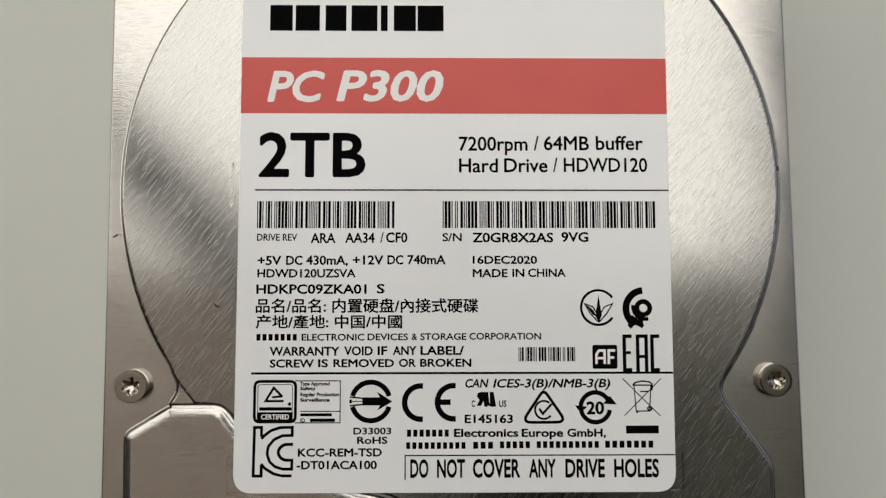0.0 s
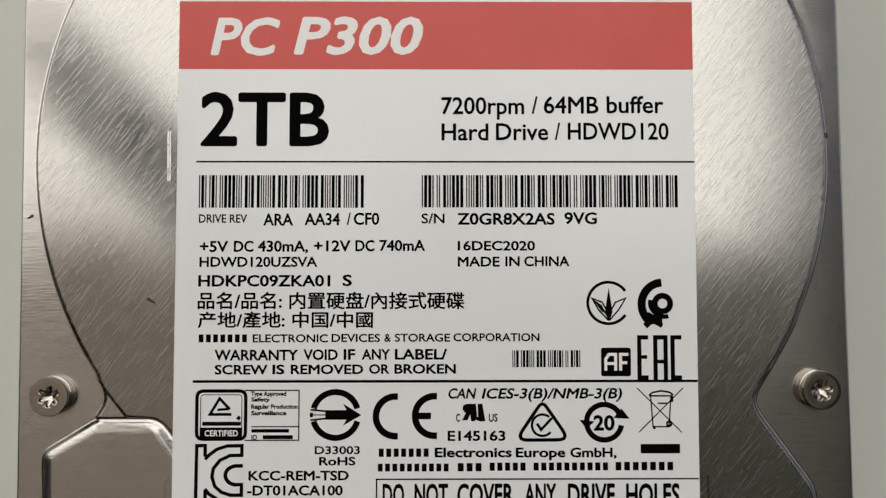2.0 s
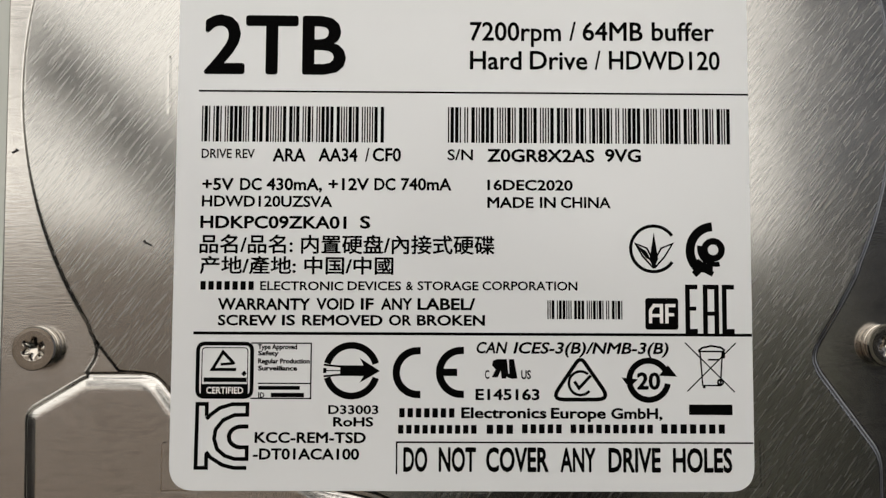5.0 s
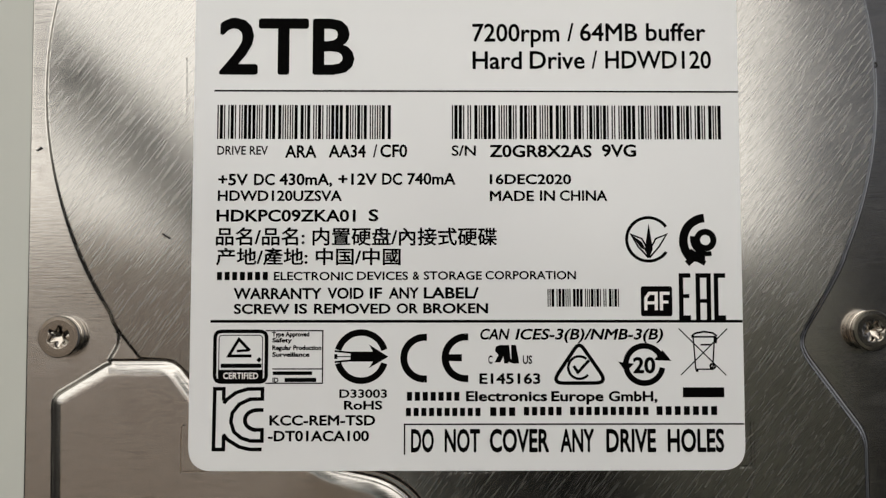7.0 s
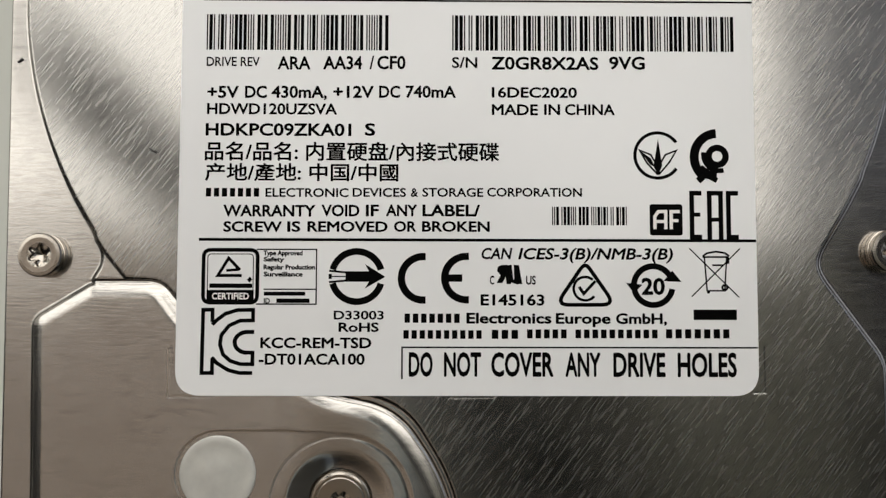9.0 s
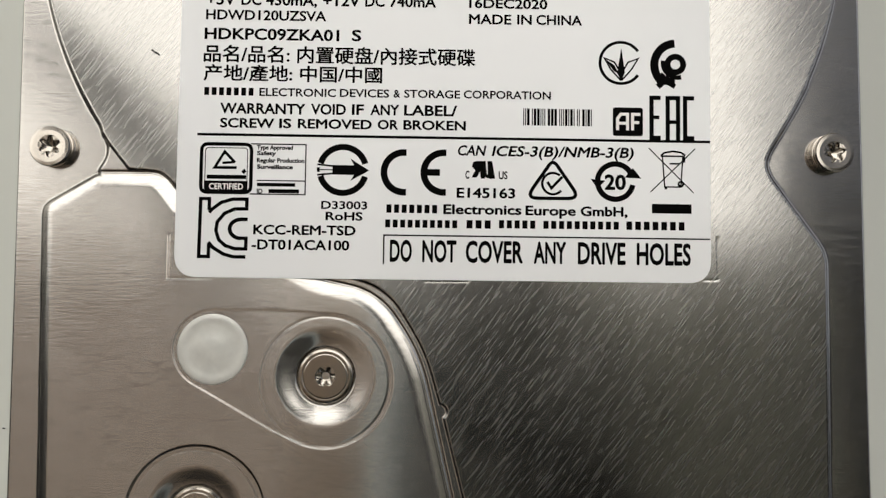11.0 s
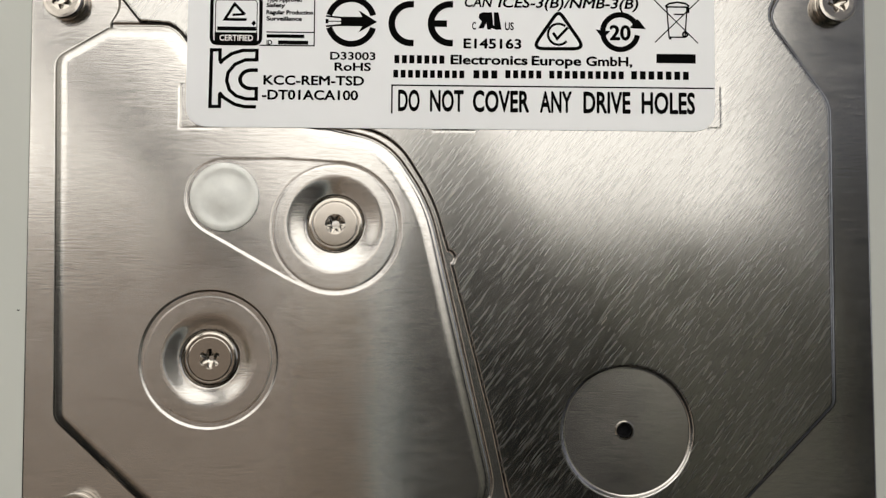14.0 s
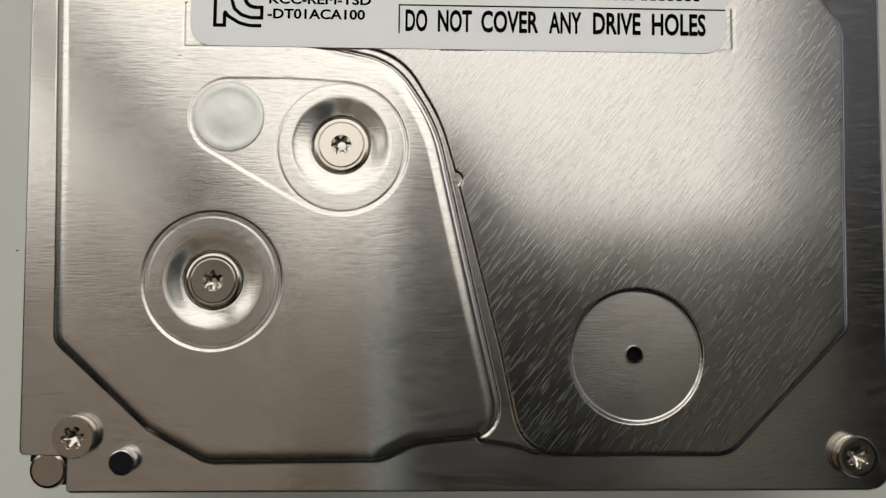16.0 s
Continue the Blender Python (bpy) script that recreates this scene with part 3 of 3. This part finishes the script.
red = Ink()
red.rect(LX0 + 0.02, 38.3, LX1 - 0.02, 46.8)
red.done("red_band", "r", "red printed band")
LINES = (
    ('PC', -29.04, 40.01, -20.48, 44.74, 0.028, 0.2, 'w'),
    ('P300', -18.8, 40.12, -2.84, 44.85, 0.028, 0.2, 'w'),
    ('2TB', -30.16, 28.72, -14.36, 35.4, 0.012, 0, 'k'),
    ('7200rpm', -0.59, 32.71, 9.63, 34.84, 0.007, 0, 'k'),
    ('/', 10.55, 32.79, 11.29, 34.92, 0.007, 0, 'k'),
    ('64MB', 12.03, 32.8, 18.79, 34.93, 0.007, 0, 'k'),
    ('buffer', 19.79, 32.85, 26.83, 34.98, 0.007, 0, 'k'),
    ('Hard', -0.57, 29.45, 5.21, 31.57, 0.007, 0, 'k'),
    ('Drive', 6.12, 29.49, 12.57, 31.61, 0.007, 0, 'k'),
    ('/', 13.38, 29.54, 14.04, 31.66, 0.007, 0, 'k'),
    ('HDWD120', 14.97, 29.55, 27.41, 31.67, 0.007, 0, 'k'),
    ('DRIVE REV', -30.17, 19.31, -24.31, 20.35, 0.008, 0, 'k'),
    ('ARA', -22.33, 18.96, -18.69, 20.45, 0.016, 0, 'k'),
    ('AA34', -17.28, 19.0, -12.97, 20.5, 0.016, 0, 'k'),
    ('CF0', -11.31, 19.05, -8.16, 20.55, 0.016, 0, 'k'),
    ('/', -12.14, 19.04, -11.65, 20.54, 0.008, 0, 'k'),
    ('+5V', -30.03, 15.74, -26.57, 17.1, 0.018, 0, 'k'),
    ('DC', -25.88, 15.76, -23.47, 17.12, 0.018, 0, 'k'),
    ('430mA,', -22.96, 15.77, -16.84, 17.14, 0.018, 0, 'k'),
    ('+12V', -16.15, 15.81, -11.67, 17.17, 0.018, 0, 'k'),
    ('DC', -11.08, 15.83, -8.74, 17.2, 0.018, 0, 'k'),
    ('740mA', -8.15, 15.85, -2.56, 17.22, 0.018, 0, 'k'),
    ('HDWD120UZSVA', -30.03, 13.93, -15.7, 15.17, 0.016, 0, 'k'),
    ('HDKPC09ZKA01', -30.14, 11.54, -14.1, 12.94, 0.018, 0, 'k'),
    ('S', -12.62, 11.59, -11.46, 12.99, 0.018, 0, 'k'),
    ('ELECTRONIC', -23.46, 4.78, -14.35, 5.76, 0.012, 0, 'k'),
    ('DEVICES', -13.91, 4.82, -8.03, 5.8, 0.012, 0, 'k'),
    ('&', -7.51, 4.84, -6.73, 5.82, 0.012, 0, 'k'),
    ('STORAGE', -6.25, 4.85, 0.46, 5.83, 0.012, 0, 'k'),
    ('CORPORATION', 0.87, 4.89, 11.33, 5.87, 0.012, 0, 'k'),
    ('WARRANTY', -28.04, 2.61, -17.97, 3.91, 0.02, 0, 'k'),
    ('VOID', -17.29, 2.65, -13.13, 3.95, 0.02, 0, 'k'),
    ('IF', -12.44, 2.67, -11.01, 3.97, 0.02, 0, 'k'),
    ('ANY', -10.23, 2.68, -6.81, 3.98, 0.02, 0, 'k'),
    ('LABEL/', -6.23, 2.69, 0.1, 3.99, 0.02, 0, 'k'),
    ('SCREW', -28.0, 0.92, -21.61, 2.09, 0.02, 0, 'k'),
    ('IS', -21.03, 0.94, -19.57, 2.11, 0.02, 0, 'k'),
    ('REMOVED', -18.82, 0.95, -10.03, 2.12, 0.02, 0, 'k'),
    ('OR', -9.35, 0.98, -6.89, 2.15, 0.02, 0, 'k'),
    ('BROKEN', -6.28, 0.99, 1.17, 2.16, 0.02, 0, 'k'),
    ('S/N', -3.02, 19.23, -0.19, 20.45, 0.008, 0, 'k'),
    ('Z0GR8X2AS', 1.39, 19.07, 13.29, 20.52, 0.018, 0, 'k'),
    ('9VG', 14.46, 19.14, 18.47, 20.6, 0.018, 0, 'k'),
    ('16DEC2020', 1.4, 15.91, 10.87, 17.1, 0.018, 0, 'k'),
    ('MADE', 1.4, 13.95, 6.53, 15.18, 0.016, 0, 'k'),
    ('IN', 7.21, 13.98, 8.98, 15.21, 0.016, 0, 'k'),
    ('CHINA', 9.51, 13.99, 15.05, 15.22, 0.016, 0, 'k'),
    ('CERTIFIED', -29.09, -6.45, -25.09, -5.73, 0.02, 0, 'w'),
    ('Type Approved', -23.58, -1.65, -19.31, -1.1, 0.045, 0, 'k'),
    ('Safety', -23.56, -2.32, -21.3, -1.81, 0.045, 0, 'k'),
    ('Regular Production', -23.55, -3.19, -17.93, -2.64, 0.045, 0, 'k'),
    ('Surveillance', -23.53, -3.96, -19.27, -3.42, 0.045, 0, 'k'),
    ('ID', -23.47, -6.88, -22.79, -6.3, 0.023, 0, 'k'),
    ('D33003', -15.85, -8.61, -10.4, -7.65, 0.025, 0, 'k'),
    ('RoHS', -15.31, -9.95, -10.93, -8.93, 0.02, 0, 'k'),
    ('KCC-REM-TSD', -23.77, -11.73, -11.72, -10.56, 0.02, 0, 'k'),
    ('-DT01ACA100', -23.93, -13.51, -12.43, -12.3, 0.02, 0, 'k'),
    ('CAN', 0.25, -2.01, 3.65, -0.75, 0.016, 0.2, 'k'),
    ('ICES-3(B)/NMB-3(B)', 4.27, -2.02, 21.31, -0.76, 0.016, 0.2, 'k'),
    ('C', 1.17, -4.77, 1.66, -3.81, 0.018, 0, 'k'),
    ('US', 5.13, -4.78, 6.2, -3.81, 0.018, 0, 'k'),
    ('E145163', 0.15, -7.06, 7.14, -5.84, 0.02, 0, 'k'),
    ('20', 17.78, -5.87, 20.36, -4.0, 0.035, 0, 'k'),
    ('Electronics', -1.4, -9.02, 7.9, -7.84, 0.023, 0, 'k'),
    ('Europe', 8.36, -9.04, 14.37, -7.86, 0.023, 0, 'k'),
    ('GmbH,', 14.93, -9.05, 20.55, -7.87, 0.023, 0, 'k'),
    ('DO', -7.66, -14.77, -5.05, -12.13, 0.02, 0, 'k'),
    ('NOT', -3.83, -14.77, 0.22, -12.13, 0.02, 0, 'k'),
    ('COVER', 1.3, -14.77, 8.09, -12.13, 0.02, 0, 'k'),
    ('ANY', 9.38, -14.78, 13.22, -12.14, 0.02, 0, 'k'),
    ('DRIVE', 14.61, -14.79, 20.31, -12.14, 0.02, 0, 'k'),
    ('HOLES', 21.63, -14.79, 28.11, -12.15, 0.02, 0, 'k'),
)
for body, x0, y0, x1, y1, bold, slant, ink in LINES:
    text(body, x0, y0, x1, y1, bold + (0.010 if ink == "k" and bold < 0.025 else 0.0), slant, ink, 1 if ink == "w" else 0)
text("品名/品名: 内置硬盘/內接式硬碟", -30.18, 8.82, 2.21, 10.87, 0.020, 0, "k", fill=True)
text("产地/產地: 中国/中國", -30.12, 6.54, -8.89, 8.5, 0.020, 0, "k", fill=True)

# maker's name and address as plain bars
for x0, x1 in ((-28.82, -25.45), (-25.02, -21.39), (-20.54, -17.41), (-16.65, -12.76), (-12.25, -11.23), (-10.3, -6.99), (-6.74, -2.83)):
    block = Ink()
    block.rect(x0, 50.9, x1, 54.85)
    block.done("mark_block", "k")
for x0, y0, x1, y1, letters in ((-30.13, 4.80, -24.01, 5.75, 7), (-8.29, -8.95, -1.98, -7.95, 7),
                                (-8.4, -10.68, 0.42, -9.75, 10), (1.19, -10.68, 4.42, -9.7, 3), (5.06, -10.62, 9.7, -9.65, 5), (10.35, -10.6, 19.65, -9.65, 10), (20.23, -10.6, 27.54, -9.6, 7)):
    step = (x1 - x0) / letters
    for k in range(letters):
        bar = Ink()
        bar.rect(x0 + (k + 0.17) * step, y0, x0 + (k + 0.83) * step, y1)
        bar.done("word_bar", "k")

for x0, y0, x1, y1 in ((-30.62, 26.72, LX1, 26.93), (-30.64, -0.07, LX1 - 0.05, 0.25), (-8.48, -11.70, LX1 - 0.1, -11.52)):
    rule = Ink()
    rule.rect(x0, y0, x1, y1)
    rule.done("rule_line", "k")
rule = Ink()
rule.rect(-8.48, -15.04, -8.30, -11.71)
rule.done("rule_line", "k")


unit_bar = Ink()
unit_bar.rect(0, 0, 1, 1)
bar_mesh = mesh_of("barcode_bar", unit_bar.bm, black_ink)


def barcode(x0, y0, x1, y1, signs, seed):
    """Upright bars, five to a sign, two of them wide."""
    rng = random.Random(seed)
    unit = (x1 - x0) / (signs * 14.5 - 1)
    at = x0
    for _ in range(signs):
        wide, gap = rng.sample(range(5), 2), rng.randrange(4)
        for k in range(5):
            w = unit * (2.5 if k in wide else 1.0)
            ob = new("barcode_bar", bar_mesh)
            ob.parent = label_ob
            ob.matrix_basis = Matrix.Translation((at * MM, y0 * MM, 0)) @ Matrix.Diagonal((w * 1.06, y1 - y0, 1, 1))
            at += w + (unit * (2.5 if k == gap else 1.0) if k < 4 else unit)


barcode(-30.22, 21.16, -10.1, 25.16, 10, 3)
barcode(-2.99, 21.2, 28.4, 25.18, 15, 8)
barcode(8.02, 1.76, 16.25, 3.8, 5, 5)
# tall narrow conformity letters, drawn as strokes
m = Ink()
m.stroke([(24.55, 5.35), (23.45, 5.35), (23.45, 0.5), (24.55, 0.5)], 0.52)
m.rect(23.7, 2.75, 24.4, 3.2)
m.done("printed_mark", "k")
m = Ink()
m.stroke([(25.4, 0.22), (25.4, 5.35), (26.65, 5.35), (26.65, 0.22)], 0.52)
m.rect(25.66, 2.2, 26.4, 2.65)
m.done("printed_mark", "k")
m = Ink()
m.stroke([(28.6, 5.35), (27.5, 5.35), (27.5, 0.5), (28.6, 0.5)], 0.52)
m.done("printed_mark", "k")

# round mark with a sprig
m = Ink()
m.arc(19.75, 9.53, 2.52, 0.36, 35, 325)
m.poly([(19.8, 7.3), (19.3, 8.3), (19.8, 11.4), (20.25, 8.4)])
m.stroke([(19.75, 7.4), (18.55, 8.7), (17.75, 10.1), (19.0, 9.6), (19.6, 8.5)], 0.2)
m.stroke([(19.85, 7.4), (21.0, 8.7), (21.85, 10.1), (20.6, 9.6), (20.0, 8.5)], 0.2)
m.poly([(18.9, 8.5), (17.8, 10.05), (19.0, 9.2), (19.5, 8.2)])
m.done("printed_mark", "k")
# ribbon mark
m = Ink()
m.arc(26.35, 9.35, 2.55, 1.0, 92, 235, 24, 2.65)
m.arc(26.35, 9.45, 0.95, 0.72, 0, 360, 24)
m.arc(26.6, 9.6, 1.75, 0.55, 170, 285, 16)
m.stroke([(24.4, 8.1), (25.3, 7.4), (26.3, 7.35)], 0.95)
m.stroke([(25.5, 7.9), (24.2, 6.7)], 0.75)
m.stroke([(25.3, 7.3), (26.3, 6.75)], 0.6)
m.done("printed_mark", "k")
# black tile behind two white letters
m = Ink()
m.poly(rounded([(18.78, 0.66, 0.3), (22.41, 0.66, 0.3), (22.41, 4.11, 0.3), (18.78, 4.11, 0.3)], 3))
m.done("printed_tile", "k")
m = Ink(1)
m.stroke([(19.35, 1.35), (19.35, 2.75), (19.75, 3.3), (20.55, 3.3), (20.55, 1.35)], 0.36)
m.stroke([(19.53, 2.2), (20.37, 2.2)], 0.34)
m.stroke([(21.15, 1.35), (21.15, 3.3), (22.1, 3.3)], 0.36)
m.stroke([(21.33, 2.3), (21.95, 2.3)], 0.34)
m.done("printed_mark", "w", "white letters on the black tile")
# safety seal with a triangle, and its box
m = Ink()
m.stroke(rounded([(-30.08, -6.8, 0.8), (-24.2, -6.8, 0.8), (-24.2, -1.05, 0.8), (-30.08, -1.05, 0.8)], 5), 0.42, True)
m.stroke(rounded([(-29.62, -6.36, 0.4), (-24.66, -6.36, 0.4), (-24.66, -1.5, 0.4), (-29.62, -1.5, 0.4)], 4), 0.10, True)
m.rect(-29.7, -6.62, -24.58, -5.42)
m.stroke([(-26.1, -3.25), (-27.35, -1.95), (-28.5, -3.85), (-25.9, -3.85)], 0.34)
m.stroke([(-27.6, -3.3), (-26.3, -3.2)], 0.3)
m.rect(-29.4, -5.2, -24.75, -4.72)
m.poly([(-25.35, -4.3), (-25.0, -3.95), (-24.75, -4.3), (-25.05, -4.62)])
m.done("printed_seal", "k")
m = Ink()
m.stroke([(-24.3, -0.98), (-17.78, -0.98), (-17.78, -6.95), (-24.3, -6.95)], 0.15)
m.rect(-23.5, -5.40, -17.8, -5.26)
m.rect(-23.47, -6.02, -18.96, -5.6)
m.rect(-22.1, -6.82, -18.49, -6.34)
m.done("printed_box", "k")
# ring with an arrow through it
m = Ink()
m.arc(-13.37, -3.93, 2.74, 0.74, 16, 164, 32)
m.arc(-13.37, -3.93, 2.74, 0.74, 196, 344, 32)
m.rect(-14.6, -4.5, -11.6, -3.36)
m.poly([(-12.5, -2.55), (-10.25, -3.95), (-12.5, -5.25), (-11.7, -3.95)])
m.stroke([(-16.4, -3.3), (-14.4, -3.5)], 0.22)
m.stroke([(-16.4, -4.55), (-14.4, -4.35)], 0.22)
m.rect(-16.45, -4.2, -16.1, -3.65)
m.stroke([(-16.1, -3.93), (-14.6, -3.93)], 0.12)
m.done("printed_mark", "k")
# two conformity letters drawn as arcs
m = Ink()
m.arc(-6.15, -4.11, 2.35, 0.80, 90, 270, 28, 2.37)
m.rect(-6.16, -2.14, -5.85, -1.34)
m.rect(-6.16, -6.88, -5.85, -6.08)
m.done("printed_mark", "k")
m = Ink()
m.arc(-1.42, -4.07, 2.35, 0.80, 90, 270, 28, 2.37)
m.rect(-1.43, -2.10, -1.12, -1.30)
m.rect(-1.43, -6.84, -1.12, -6.04)
m.rect(-3.7, -4.47, -1.85, -3.67)
m.done("printed_mark", "k")
# angular mark of strokes and arcs
m = Ink()
m.stroke([(-29.0, -8.9), (-29.0, -7.57), (-30.02, -7.57), (-30.08, -14.4), (-28.95, -14.4), (-28.95, -12.9)], 0.42)
m.stroke([(-29.0, -9.2), (-28.6, -8.75), (-27.6, -8.0), (-26.3, -7.6), (-24.6, -7.58), (-24.6, -8.72), (-26.0, -8.75), (-27.2, -9.3), (-28.0, -10.3), (-28.15, -11.3), (-27.8, -12.4), (-27.0, -13.1), (-25.9, -13.45), (-24.6, -13.45), (-24.6, -12.2), (-25.6, -12.2)], 0.42)
m.stroke([(-29.0, -12.7), (-28.5, -13.3), (-27.2, -14.1), (-26.0, -14.4), (-24.6, -14.4)], 0.42)
m.arc(-25.2, -11.1, 1.35, 0.46, 92, 268, 16, 1.12)
m.rect(-25.3, -10.2, -24.45, -9.75)
m.done("printed_mark", "k")
# slanted block mark
m = Ink()
m.poly([(2.55, -4.6), (1.9, -4.6), (2.35, -3.75), (1.95, -3.3), (2.05, -2.8), (2.5, -2.62), (3.15, -2.62), (3.5, -4.72), (3.0, -4.72), (2.9, -3.9)])
m.stroke([(3.35, -2.62), (3.55, -4.35), (4.05, -4.5), (4.0, -2.62)], 0.42)
m.poly([(3.85, -2.62), (4.35, -2.62), (4.73, -4.72), (4.0, -4.72)])
m.done("printed_mark", "k")
# triangle with a ticked ring
m = Ink()
m.stroke(rounded([(8.4, -6.98, 0.75), (14.85, -6.95, 0.75), (11.62, -2.3, 0.6)], 5), 0.42, True)
m.arc(11.62, -5.2, 1.28, 0.30, 50, 320, 28)
m.stroke([(10.95, -5.0), (11.45, -5.75), (12.75, -4.35)], 0.34)
m.done("printed_mark", "k")
# ring of two arrows
m = Ink()
m.arc(19.08, -4.85, 2.12, 0.66, 14, 176, 32)
m.arc(19.08, -4.85, 2.12, 0.66, 194, 350, 32)
m.poly([(16.1, -4.55), (16.95, -5.7), (17.9, -4.75)])
m.poly([(20.2, -4.35), (21.2, -3.2), (22.2, -4.45)])
m.done("printed_mark", "k")
# crossed-out bin and bar
m = Ink()
m.stroke([(23.1, -0.75), (28.5, -6.1)], 0.14)
m.stroke([(28.7, -0.75), (23.3, -6.05)], 0.14)
m.stroke([(24.75, -1.75), (25.0, -5.4), (26.95, -5.4), (27.2, -1.7)], 0.17)
m.stroke([(24.55, -1.65), (25.0, -1.3), (26.0, -1.1), (27.0, -1.25), (27.5, -1.6)], 0.22)
m.rect(24.55, -1.8, 27.45, -1.6)
m.rect(25.6, -2.7, 26.9, -2.5)
m.arc(26.95, -5.05, 0.28, 0.24, 0, 360, 14)
m.rect(27.1, -2.45, 27.5, -1.8)
m.rect(25.0, -5.7, 25.3, -5.4)
m.done("printed_mark", "k")
m = Ink()
m.rect(23.46, -8.59, 28.22, -7.46)
m.done("printed_bar", "k")


# ---- specks of lint on the metal, and nicks in its plate edge ----
def lint(x, y, z, pts, w, label="tiny dark mark on the steel cover, for lint and edge nicks"):
    cu = bmesh.new()
    for (ax, ay), (bx, by) in zip(pts, pts[1:]):
        geo = bmesh.ops.create_cone(cu, cap_ends=True, segments=6, radius1=w * MM, radius2=w * 0.7 * MM, depth=math.hypot(bx - ax, by - ay) * MM)
        turn = Vector((bx - ax, by - ay, 0)).to_track_quat("Z", "Y").to_matrix().to_4x4()
        bmesh.ops.transform(cu, matrix=Matrix.Translation(((ax + bx) / 2 * MM, (ay + by) / 2 * MM, w * MM)) @ turn, verts=geo["verts"])
    ob = part("lint", cu, lint_grey, at=pose(x * MM, y * MM, z * MM))
    return tagged(ob, label, "lint", "lint specks")


lint(-49.7, 15.7, FLANGE, ((-0.3, -0.2), (0.0, 0.0), (0.25, 0.05), (0.1, 0.25)), 0.10)
lint(-34.5, 5.3, TOP + 0.02, ((-0.42, 0.27), (-0.1, 0.0), (0.2, -0.1), (0.38, -0.27)), 0.12)
lint(-32.3, -16.3, TOP + 0.02, ((-0.1, 0.0), (0.1, 0.05)), 0.06)
lint(-46.2, -15.8, TOP - 0.3, ((-0.05, 0.0), (0.06, 0.04)), 0.05)
# These two are laid on for small dark nicks in the plate's edge.
lint(48.7, 24.9, FLANGE + 0.4, ((-0.15, 0.35), (0.05, 0.0), (-0.1, -0.3)), 0.14)
lint(38.6, -61.3, FLANGE + 0.4, ((-0.25, -0.2), (0.1, 0.1), (0.3, 0.35)), 0.12)
lint(-33.0, -22.6, TOP + 0.03, ((-0.08, 0.0), (0.08, 0.03)), 0.05)
lint(-67.0, -44.6, 0.0, ((-0.2, 0.08), (0.0, 0.0), (0.15, 0.1)), 0.10, "tiny dark speck of lint on the table top")
